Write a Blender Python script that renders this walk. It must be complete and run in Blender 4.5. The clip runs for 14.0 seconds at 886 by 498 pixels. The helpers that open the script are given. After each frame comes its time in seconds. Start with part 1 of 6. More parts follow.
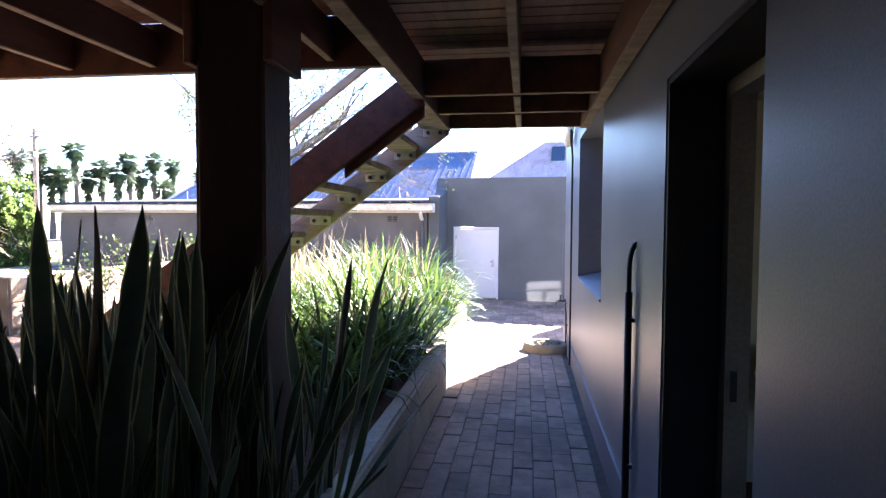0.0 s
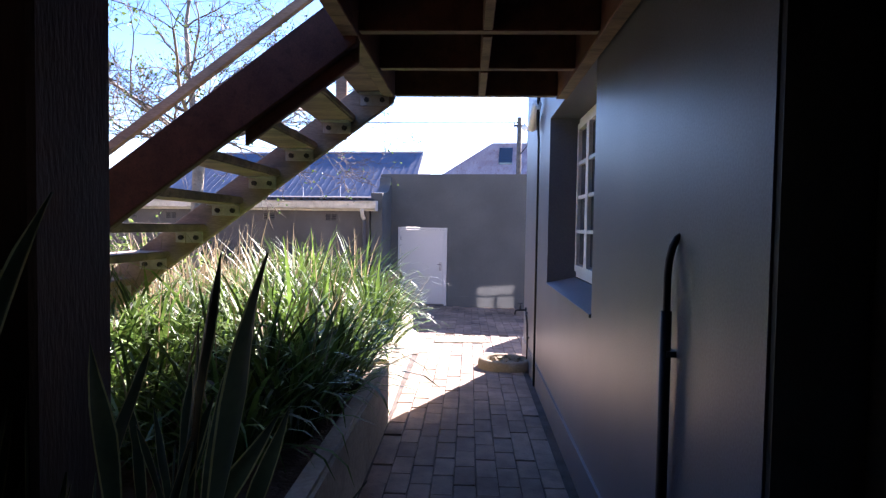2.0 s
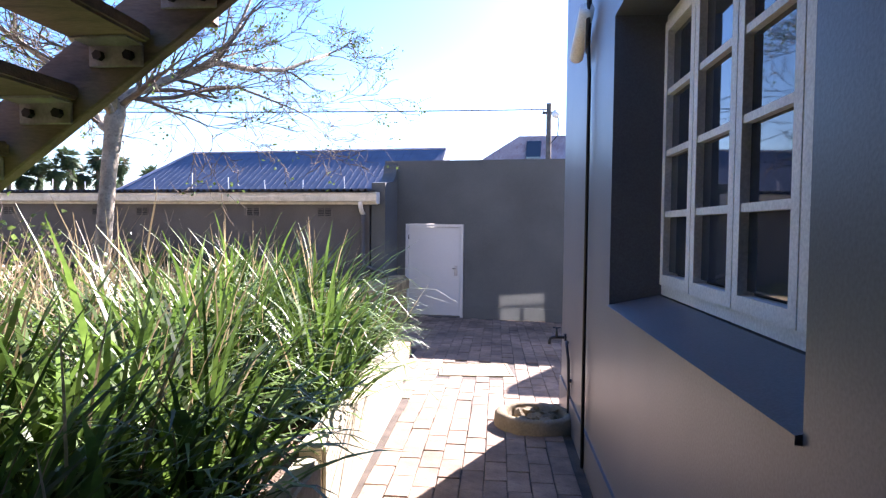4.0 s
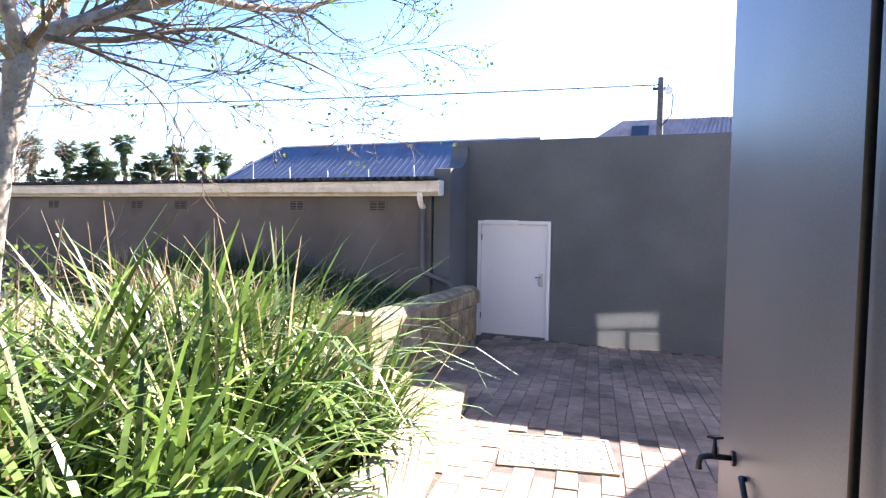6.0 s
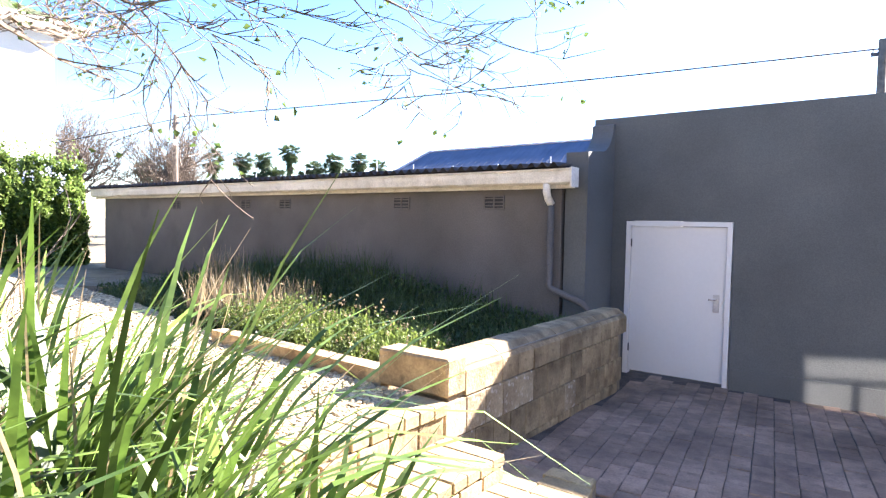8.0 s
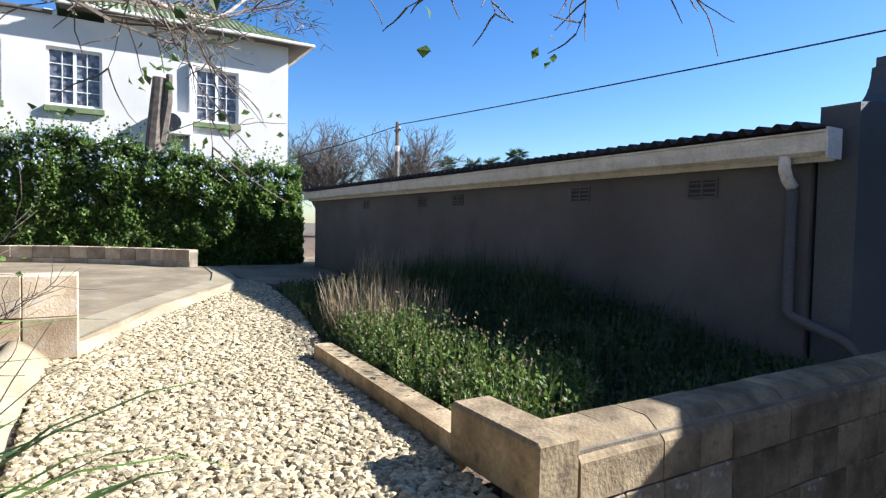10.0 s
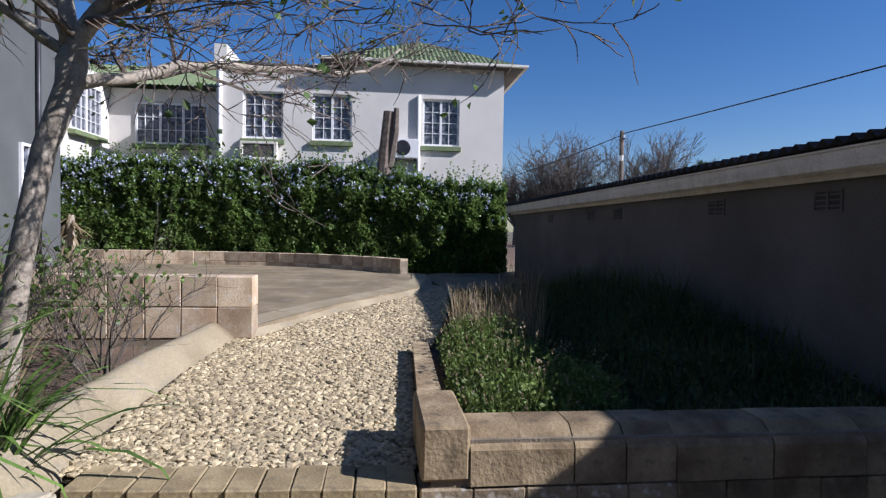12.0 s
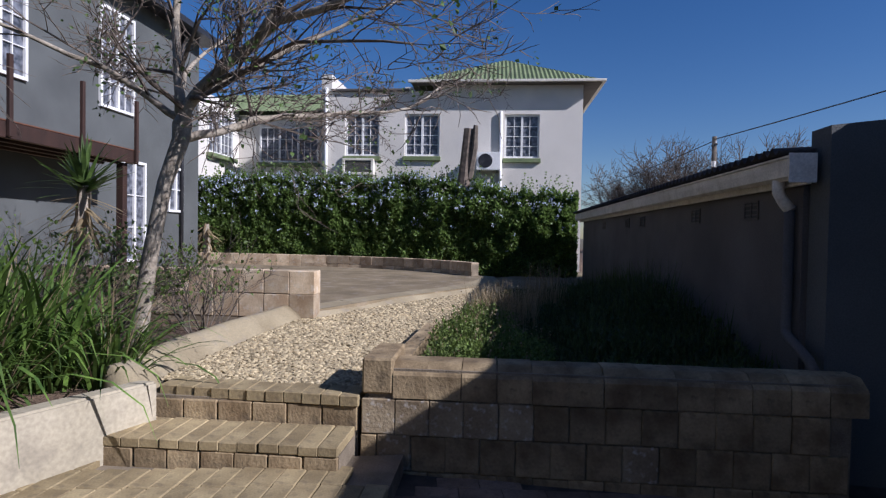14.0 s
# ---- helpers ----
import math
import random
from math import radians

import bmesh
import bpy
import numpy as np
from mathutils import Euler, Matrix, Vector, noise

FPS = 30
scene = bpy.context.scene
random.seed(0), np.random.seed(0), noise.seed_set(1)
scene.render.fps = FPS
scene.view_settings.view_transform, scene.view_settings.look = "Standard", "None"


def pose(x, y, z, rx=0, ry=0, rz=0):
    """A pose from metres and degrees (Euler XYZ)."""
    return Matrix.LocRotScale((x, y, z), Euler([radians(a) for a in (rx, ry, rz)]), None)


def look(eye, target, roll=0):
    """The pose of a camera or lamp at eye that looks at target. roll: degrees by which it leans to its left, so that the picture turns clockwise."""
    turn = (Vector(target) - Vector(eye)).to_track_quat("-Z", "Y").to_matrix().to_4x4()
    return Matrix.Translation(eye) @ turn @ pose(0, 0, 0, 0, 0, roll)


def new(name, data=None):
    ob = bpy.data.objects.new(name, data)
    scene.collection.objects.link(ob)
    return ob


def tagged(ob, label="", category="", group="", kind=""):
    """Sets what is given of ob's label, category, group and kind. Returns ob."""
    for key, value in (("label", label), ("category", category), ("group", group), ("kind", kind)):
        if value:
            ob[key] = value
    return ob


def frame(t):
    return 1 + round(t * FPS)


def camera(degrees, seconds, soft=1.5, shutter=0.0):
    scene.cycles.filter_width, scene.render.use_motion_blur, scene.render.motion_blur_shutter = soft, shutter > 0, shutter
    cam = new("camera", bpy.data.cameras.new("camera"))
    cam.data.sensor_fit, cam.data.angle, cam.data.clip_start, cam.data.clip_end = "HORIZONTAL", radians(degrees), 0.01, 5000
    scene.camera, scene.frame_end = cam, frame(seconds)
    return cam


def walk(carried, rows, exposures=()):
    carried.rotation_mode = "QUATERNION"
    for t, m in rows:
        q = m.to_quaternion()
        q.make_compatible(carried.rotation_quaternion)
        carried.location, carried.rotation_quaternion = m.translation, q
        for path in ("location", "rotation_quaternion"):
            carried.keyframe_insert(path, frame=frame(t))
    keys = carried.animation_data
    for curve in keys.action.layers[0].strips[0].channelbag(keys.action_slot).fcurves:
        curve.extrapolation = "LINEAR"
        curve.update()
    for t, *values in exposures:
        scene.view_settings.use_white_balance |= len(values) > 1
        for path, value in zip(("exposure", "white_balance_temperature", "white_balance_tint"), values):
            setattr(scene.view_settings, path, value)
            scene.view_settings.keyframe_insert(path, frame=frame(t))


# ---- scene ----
cam = camera(74.5, 14.0, soft=1.3)
PATH = [
    (0, (0.557, 0.951, 1.848), (0.045, 2.883, 1.757), 0.3),
    (0.5, (0.466, 1.149, 1.858), (0.018, 3.096, 1.769), 0.5),
    (1, (0.411, 1.404, 1.852), (0.023, 3.365, 1.769), 0.8),
    (1.5, (0.345, 1.674, 1.81), (0.002, 3.643, 1.733), 0.8),
    (2, (0.295, 2.011, 1.768), (-0.031, 3.982, 1.691), 0.9),
    (2.5, (0.293, 2.484, 1.705), (-0.036, 4.456, 1.629), 1.0),
    (3, (0.298, 2.982, 1.683), (-0.062, 4.948, 1.611), 0.8),
    (3.2, (0.254, 3.209, 1.679), (-0.1, 5.177, 1.608), 0.7),
    (5.5, (0.06, 5.883, 1.653), (-0.612, 7.764, 1.568), 0.7),
    (6, (-0.098, 6.389, 1.719), (-0.83, 8.248, 1.624), 0.9),
    (6.5, (-0.22, 6.92, 1.732), (-1.026, 8.748, 1.636), 1.0),
    (7, (-0.35, 7.332, 1.697), (-1.253, 9.114, 1.605), 1.0),
    (7.5, (-0.472, 7.73, 1.699), (-1.473, 9.459, 1.604), 0.9),
    (8, (-0.579, 8.182, 1.66), (-1.763, 9.792, 1.576), 1.1),
    (8.2, (-0.591, 8.31, 1.678), (-1.855, 9.858, 1.586), 0.8),
    (9.25, (-0.8, 9.15, 1.625), (-2.354, 10.41, 1.54), 0.95),
    (10.3, (-1.139, 9.935, 1.583), (-2.919, 10.844, 1.503), 1.1),
    (10.5, (-1.118, 10.115, 1.591), (-2.941, 10.934, 1.514), 1.1),
    (11, (-0.92, 10.429, 1.656), (-2.824, 11.036, 1.578), 0.9),
    (11.5, (-0.548, 10.607, 1.652), (-2.506, 11.007, 1.584), 1.0),
    (12, (-0.213, 10.774, 1.664), (-2.2, 10.991, 1.6), 1.0),
    (12.5, (0.09, 10.994, 1.645), (-1.908, 11.052, 1.59), 1.1),
    (13, (0.493, 11.205, 1.66), (-1.506, 11.157, 1.608), 1.1),
    (13.5, (0.869, 11.469, 1.675), (-1.127, 11.359, 1.627), 1.1),
    (14, (1.16, 11.814, 1.666), (-0.831, 11.633, 1.62), 1.0),
]
EXPOSURES = [(0, 4.25, 6000, 27), (0.7, 3.75, 6000, 27), (1.5, 3.25, 6150, 31), (3.2, 2.88, 6080, 28), (5.4, 3.1, 6350, 23), (6.5, 3.33, 6420, 22), (8.1, 3.47, 6450, 21), (9.3, 2.25, 6000, 18), (10.3, 1.4, 5550, 11), (11.5, 0.82, 5530, 17), (14, 0.32, 5520, 21)]
walk(cam, [(t, look(e, g, r)) for t, e, g, r in PATH], EXPOSURES)

# ---- light ----
SUN_AZ, SUN_EL = 20.2, 33.0
sun_dir = Vector((math.sin(radians(SUN_AZ)) * math.cos(radians(SUN_EL)), math.cos(radians(SUN_AZ)) * math.cos(radians(SUN_EL)), math.sin(radians(SUN_EL))))
world = bpy.data.worlds.new("sky_world")
scene.world = world
world.use_nodes = True
wn, wl = world.node_tree.nodes, world.node_tree.links
wn.clear()
sky = wn.new("ShaderNodeTexSky")
sky.sky_type = "NISHITA"
sky.sun_disc = False
sky.sun_elevation, sky.sun_rotation = radians(SUN_EL), radians(SUN_AZ)
sky.air_density, sky.dust_density, sky.ozone_density = 1.0, 0.35, 2.2
bg = wn.new("ShaderNodeBackground")
bg.inputs["Strength"].default_value = 0.058
wo = wn.new("ShaderNodeOutputWorld")
deep = wn.new("ShaderNodeHueSaturation")
deep.inputs["Saturation"].default_value = 1.3
deep.inputs["Hue"].default_value = 0.506
wl.new(sky.outputs[0], deep.inputs["Color"])
wl.new(deep.outputs[0], bg.inputs[0])
wl.new(bg.outputs[0], wo.inputs[0])
sun = new("sun", bpy.data.lights.new("sun", "SUN"))
sun.data.energy, sun.data.angle, sun.data.color = 4.8, radians(0.53), (1.0, 0.94, 0.85)
sun.matrix_world = look(sun_dir * 60, (0, 0, 0))


# added lamp imitates low sun mirrored by the house's upper end window onto store wall
glint = new("mirrored_sun_lamp", bpy.data.lights.new("mirrored_sun_lamp", "AREA"))
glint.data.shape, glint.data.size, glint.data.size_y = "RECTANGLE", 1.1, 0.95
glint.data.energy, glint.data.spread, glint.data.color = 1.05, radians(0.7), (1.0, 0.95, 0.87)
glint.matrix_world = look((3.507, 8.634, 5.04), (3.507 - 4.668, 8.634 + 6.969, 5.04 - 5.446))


# ---- materials ----
def mat(name, c1, c2=None, rough=0.8, scale=3.0, fine=60.0, bump=0.2, metal=0.0, spots=None, spot_amount=0.5, per="", vary=0.0, spec=0.3, stretch=(1, 1, 1), dist=0.01, grain=0.14, stain=0.0):
    """Two-scale procedural surface: broad stains c1 to c2, fine grain, bump, and a tone that varies per object or island."""
    m = bpy.data.materials.new(name)
    m.use_nodes = True
    n, l = m.node_tree.nodes, m.node_tree.links
    b = n["Principled BSDF"]
    c2 = c2 or tuple(v * 0.8 for v in c1)
    tc = n.new("ShaderNodeTexCoord")
    mp = n.new("ShaderNodeMapping")
    mp.inputs["Scale"].default_value = stretch
    l.new(tc.outputs["Object"], mp.inputs[0])
    big = n.new("ShaderNodeTexNoise")
    big.inputs["Scale"].default_value, big.inputs["Detail"].default_value = scale, 5
    small = n.new("ShaderNodeTexNoise")
    small.inputs["Scale"].default_value, small.inputs["Detail"].default_value = fine, 3
    for t in (big, small):
        l.new(mp.outputs[0], t.inputs["Vector"])
    if per:
        src = n.new("ShaderNodeObjectInfo") if per == "object" else n.new("ShaderNodeNewGeometry")
        rnd = src.outputs["Random"] if per == "object" else src.outputs["Random Per Island"]
        big.noise_dimensions = "4D"
        wm = n.new("ShaderNodeMath")
        wm.operation, wm.inputs[1].default_value = "MULTIPLY", 37.0
        l.new(rnd, wm.inputs[0])
        l.new(wm.outputs[0], big.inputs["W"])
    ramp = n.new("ShaderNodeValToRGB")
    ramp.color_ramp.elements[0].position, ramp.color_ramp.elements[1].position = 0.35, 0.65
    ramp.color_ramp.elements[0].color, ramp.color_ramp.elements[1].color = (*c2, 1), (*c1, 1)
    l.new(big.outputs[0], ramp.inputs[0])
    col = ramp.outputs[0]
    if spots:
        sp = n.new("ShaderNodeTexNoise")
        sp.inputs["Scale"].default_value, sp.inputs["Detail"].default_value = scale * 2.7, 8
        l.new(mp.outputs[0], sp.inputs["Vector"])
        sr = n.new("ShaderNodeValToRGB")
        sr.color_ramp.elements[0].position, sr.color_ramp.elements[1].position = 0.54, 0.68
        sr.color_ramp.elements[0].color, sr.color_ramp.elements[1].color = (0, 0, 0, 1), (spot_amount,) * 3 + (1,)
        l.new(sp.outputs[0], sr.inputs[0])
        mx = n.new("ShaderNodeMixRGB")
        mx.inputs[2].default_value = (*spots, 1)
        l.new(sr.outputs[0], mx.inputs[0])
        l.new(col, mx.inputs[1])
        col = mx.outputs[0]
    hsv = n.new("ShaderNodeHueSaturation")
    l.new(col, hsv.inputs["Color"])
    mr = n.new("ShaderNodeMapRange")
    mr.inputs["From Min"].default_value, mr.inputs["From Max"].default_value = 0.3, 0.7
    mr.inputs["To Min"].default_value, mr.inputs["To Max"].default_value = 1 - grain, 1 + grain
    l.new(small.outputs[0], mr.inputs[0])
    val = mr.outputs[0]
    if per and vary:
        vr = n.new("ShaderNodeMapRange")
        vr.inputs["To Min"].default_value, vr.inputs["To Max"].default_value = 1 - vary, 1 + vary
        l.new(rnd, vr.inputs[0])
        mm = n.new("ShaderNodeMath")
        mm.operation = "MULTIPLY"
        l.new(val, mm.inputs[0])
        l.new(vr.outputs[0], mm.inputs[1])
        val = mm.outputs[0]
    if stain:
        place = n.new("ShaderNodeNewGeometry")
        wide = n.new("ShaderNodeTexNoise")
        wide.inputs["Scale"].default_value, wide.inputs["Detail"].default_value = 1.3, 6
        l.new(place.outputs["Position"], wide.inputs["Vector"])
        sm = n.new("ShaderNodeMapRange")
        sm.inputs["From Min"].default_value, sm.inputs["From Max"].default_value = 0.36, 0.64
        sm.inputs["To Min"].default_value, sm.inputs["To Max"].default_value = 1 - stain, 1 + stain * 0.6
        l.new(wide.outputs[0], sm.inputs[0])
        ms = n.new("ShaderNodeMath")
        ms.operation = "MULTIPLY"
        l.new(val, ms.inputs[0])
        l.new(sm.outputs[0], ms.inputs[1])
        val = ms.outputs[0]
    l.new(val, hsv.inputs["Value"])
    l.new(hsv.outputs[0], b.inputs["Base Color"])
    b.inputs["Roughness"].default_value, b.inputs["Metallic"].default_value = rough, metal
    b.inputs["Specular IOR Level"].default_value = spec
    if bump:
        bp = n.new("ShaderNodeBump")
        bp.inputs["Strength"].default_value, bp.inputs["Distance"].default_value = bump, dist
        l.new(small.outputs[0], bp.inputs["Height"])
        l.new(bp.outputs[0], b.inputs["Normal"])
    return m


def leafy(name, c1, c2, rough=0.5, transl=0.35, vary=0.35):
    """Leaf or blade: tone varies per blade, some light passes through."""
    m = mat(name, c1, c2, rough, 6, 40, 0.0, per="island", vary=vary, spec=0.4)
    n, l = m.node_tree.nodes, m.node_tree.links
    b, out = n["Principled BSDF"], n["Material Output"]
    tr = n.new("ShaderNodeBsdfTranslucent")
    src = b.inputs["Base Color"].links[0].from_socket
    mixn = n.new("ShaderNodeMixShader")
    mixn.inputs[0].default_value = transl
    l.new(src, tr.inputs[0])
    l.new(b.outputs[0], mixn.inputs[1])
    l.new(tr.outputs[0], mixn.inputs[2])
    l.new(mixn.outputs[0], out.inputs[0])
    return m


def glass_mat(name, tint, rough=0.03):
    m = bpy.data.materials.new(name)
    m.use_nodes = True
    b = m.node_tree.nodes["Principled BSDF"]
    b.inputs["Base Color"].default_value = (*tint, 1)
    b.inputs["Roughness"].default_value = rough
    b.inputs["Specular IOR Level"].default_value = 0.9
    return m


M = {}
M["grey_wall"] = mat("grey_plaster", (0.138, 0.143, 0.16), (0.113, 0.117, 0.132), 0.4, 1.2, 120, 0.05, spec=0.42, stain=0.06)
M["dark_wall"] = mat("dark_grey_plaster", (0.106, 0.112, 0.108), (0.088, 0.093, 0.09), 0.7, 0.9, 90, 0.3, stain=0.1)
M["lean_wall"] = mat("brown_grey_plaster", (0.14, 0.127, 0.115), (0.11, 0.10, 0.089), 0.85, 0.8, 70, 0.3, stain=0.12, spots=(0.08, 0.08, 0.07), spot_amount=0.4)
M["white_wall"] = mat("white_plaster", (0.69, 0.65, 0.58), (0.61, 0.575, 0.51), 0.85, 0.5, 60, 0.2, spots=(0.5, 0.48, 0.45), spot_amount=0.35)
M["white_paint"] = mat("white_paint", (0.78, 0.77, 0.74), (0.7, 0.69, 0.66), 0.45, 4, 80, 0.08)
M["door_white"] = mat("white_door_paint", (0.62, 0.61, 0.58), (0.605, 0.595, 0.565), 0.5, 0.8, 30, 0.0, grain=0.015)
M["cream"] = mat("cream_paint", (0.74, 0.70, 0.61), (0.6, 0.56, 0.47), 0.6, 3, 60, 0.1, spots=(0.38, 0.33, 0.25), spot_amount=0.35)
M["timber"] = mat("brown_timber", (0.17, 0.075, 0.042), (0.10, 0.045, 0.028), 0.65, 2.5, 50, 0.25, spots=(0.06, 0.03, 0.02), spot_amount=0.5, stretch=(3, 0.4, 3))
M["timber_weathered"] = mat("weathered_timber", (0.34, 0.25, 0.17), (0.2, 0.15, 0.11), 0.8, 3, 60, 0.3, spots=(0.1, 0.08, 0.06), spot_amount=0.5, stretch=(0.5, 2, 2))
M["timber_dark"] = mat("dark_timber", (0.05, 0.026, 0.019), (0.03, 0.018, 0.014), 0.7, 3, 50, 0.3, stretch=(2, 2, 0.4))
M["brick"] = mat("clay_paver", (0.275, 0.195, 0.138), (0.18, 0.125, 0.09), 0.85, 7, 90, 0.4, spots=(0.1, 0.075, 0.062), spot_amount=0.4, per="object", vary=0.17, stain=0.35)
M["brick_stuff"] = mat("clay_paver_field", (0.275, 0.195, 0.138), (0.18, 0.125, 0.09), 0.85, 7, 90, 0.4, spots=(0.1, 0.075, 0.062), spot_amount=0.4, per="island", vary=0.17, stain=0.35)
M["joint"] = mat("joint_sand", (0.1, 0.078, 0.06), (0.055, 0.043, 0.034), 0.95, 8, 120, 0.5)
M["block"] = mat("concrete_block", (0.58, 0.47, 0.32), (0.36, 0.255, 0.155), 0.9, 4, 70, 0.3, spots=(0.55, 0.5, 0.42), spot_amount=0.7, per="object", vary=0.32)
M["step_brick"] = mat("worn_step_brick", (0.385, 0.305, 0.165), (0.25, 0.19, 0.1), 0.9, 5, 70, 0.3, spots=(0.16, 0.125, 0.08), spot_amount=0.5, per="object", vary=0.12, stain=0.25)
M["block_dark"] = mat("weathered_block", (0.42, 0.32, 0.182), (0.185, 0.13, 0.07), 0.92, 4.5, 55, 0.5, spots=(0.11, 0.085, 0.055), spot_amount=0.6, per="object", vary=0.22, stain=0.3)
M["block_salt"] = mat("salt_stained_block", (0.34, 0.27, 0.17), (0.17, 0.125, 0.075), 0.92, 4, 55, 0.5, spots=(0.66, 0.62, 0.56), spot_amount=0.85, per="object", vary=0.15)
M["mortar"] = mat("mortar", (0.25, 0.205, 0.145), (0.15, 0.122, 0.085), 0.95, 5, 90, 0.5)
M["concrete"] = mat("concrete", (0.34, 0.285, 0.18), (0.25, 0.205, 0.125), 0.9, 2.0, 60, 0.18, spots=(0.26, 0.23, 0.19), spot_amount=0.45)
M["planter"] = mat("planter_plaster", (0.44, 0.39, 0.285), (0.36, 0.315, 0.22), 0.85, 1.5, 40, 0.12, stain=0.12, spots=(0.24, 0.21, 0.16), spot_amount=0.45)
M["slab"] = mat("grey_screed", (0.26, 0.205, 0.125), (0.185, 0.145, 0.086), 0.9, 1.5, 60, 0.4, stain=0.2, spots=(0.33, 0.28, 0.22), spot_amount=0.5)
M["cover"] = mat("worn_cover_concrete", (0.36, 0.33, 0.28), (0.24, 0.215, 0.18), 0.85, 6, 70, 0.25, spots=(0.14, 0.12, 0.1), spot_amount=0.5)
M["soil"] = mat("soil", (0.17, 0.115, 0.075), (0.1, 0.07, 0.05), 1.0, 3, 40, 0.8, dist=0.03)
M["earth"] = mat("dry_ground", (0.16, 0.13, 0.085), (0.1, 0.095, 0.06), 1.0, 0.4, 20, 0.6, dist=0.03)
M["gravel"] = mat("pale_gravel", (0.52, 0.43, 0.265), (0.27, 0.21, 0.118), 0.85, 20, 120, 0.3, per="island", vary=0.4)
M["gravel_base"] = mat("gravel_base", (0.085, 0.068, 0.046), (0.05, 0.04, 0.028), 0.95, 30, 120, 0.8, dist=0.03)
M["green_roof"] = mat("green_roof_sheet", (0.17, 0.215, 0.10), (0.12, 0.155, 0.075), 0.75, 1.5, 40, 0.1, spots=(0.25, 0.25, 0.15), spot_amount=0.45)
M["blue_roof"] = mat("blue_slate_roof", (0.085, 0.112, 0.168), (0.065, 0.088, 0.135), 0.75, 1.2, 30, 0.2)
M["roof_sheet"] = mat("grey_roof_sheet", (0.085, 0.085, 0.09), (0.055, 0.055, 0.06), 1.0, 2, 40, 0.15, spec=0.04, spots=(0.14, 0.11, 0.08), spot_amount=0.4)
M["pale_sheet"] = mat("pale_zinc_sheet", (0.5, 0.45, 0.5), (0.38, 0.32, 0.36), 0.5, 2, 40, 0.15, metal=0.2, spots=(0.3, 0.18, 0.15), spot_amount=0.5)
M["plate"] = mat("galvanised_plate", (0.5, 0.48, 0.44), (0.36, 0.33, 0.3), 0.55, 9, 80, 0.1, metal=0.3)
M["black"] = mat("black_rubber", (0.018, 0.018, 0.02), (0.012, 0.012, 0.013), 0.5, 5, 80, 0.1)
M["dark_metal"] = mat("dark_metal", (0.06, 0.06, 0.065), (0.04, 0.04, 0.045), 0.45, 6, 80, 0.1, metal=0.5)
M["chrome"] = mat("chrome", (0.7, 0.7, 0.7), (0.6, 0.6, 0.6), 0.2, 6, 80, 0.0, metal=1.0)
M["glass"] = glass_mat("window_glass", (0.03, 0.035, 0.045))
M["lace"] = mat("lace_curtain", (0.2, 0.21, 0.24), (0.03, 0.035, 0.045), 0.35, 9, 60, 0.0, spec=0.6)
M["bark"] = mat("pale_bark", (0.38, 0.33, 0.255), (0.26, 0.22, 0.165), 0.9, 9, 60, 0.5, spots=(0.12, 0.1, 0.08), spot_amount=0.6)
M["bark_dark"] = mat("grey_bark", (0.16, 0.13, 0.1), (0.09, 0.075, 0.06), 0.9, 9, 60, 0.5)
M["grass"] = leafy("long_grass", (0.155, 0.25, 0.045), (0.04, 0.08, 0.017), 0.5, 0.26, 0.6)
M["grass_dry"] = leafy("dry_stalks", (0.36, 0.29, 0.17), (0.24, 0.18, 0.1))
M["sanse"] = leafy("snake_plant_leaf", (0.055, 0.078, 0.038), (0.026, 0.04, 0.02), 0.5, 0.12)
M["sanse_edge"] = leafy("snake_plant_margin", (0.34, 0.31, 0.13), (0.2, 0.19, 0.075), 0.45, 0.35)
M["hedge"] = leafy("hedge_leaf", (0.19, 0.275, 0.065), (0.095, 0.15, 0.038), 0.42, 0.5, 0.5)
M["flower"] = leafy("pale_blue_flower", (0.74, 0.78, 0.92), (0.6, 0.66, 0.85), 0.6, 0.3, 0.1)
M["leaf"] = leafy("young_leaf", (0.12, 0.19, 0.045), (0.06, 0.1, 0.028))
M["palm"] = leafy("palm_leaf", (0.085, 0.125, 0.055), (0.045, 0.07, 0.03))
M["weeds"] = leafy("weeds", (0.085, 0.125, 0.035), (0.04, 0.058, 0.019))
M["herb"] = leafy("herb_leaf", (0.175, 0.25, 0.055), (0.1, 0.135, 0.032), 0.6, 0.35, 0.4)
M["bark_mid"] = mat("branch_bark", (0.19, 0.15, 0.115), (0.1, 0.08, 0.062), 0.9, 9, 60, 0.4)
M["frame_paint"] = mat("beige_frame_paint", (0.22, 0.2, 0.165), (0.17, 0.155, 0.125), 0.6, 3, 60, 0.1)
M["plain_black"] = mat("plain_black", (0.022, 0.02, 0.022), (0.015, 0.014, 0.015), 0.5, 3, 60, 0.1)
M["blue_glaze"] = mat("blue_glaze", (0.03, 0.1, 0.42), (0.025, 0.08, 0.34), 0.25, 6, 60, 0.0, spec=0.6)
M["curtain"] = mat("interior_wall", (0.52, 0.47, 0.32), (0.46, 0.415, 0.28), 0.9, 1, 30, 0.0, grain=0.02)


# ---- builders ----
A0 = (0.642, 4.88)
HM = pose(A0[0], A0[1], 0, 0, 0, 6.81)  # the house's own axes: x into the house, y along its side wall


def gz(y):
    """Height of the paving: level along the house, then falling to the store door."""
    return 0.2 if y < 8.5 else max(-0.05, 0.2 - (y - 8.5) * 0.2 / 6.33)


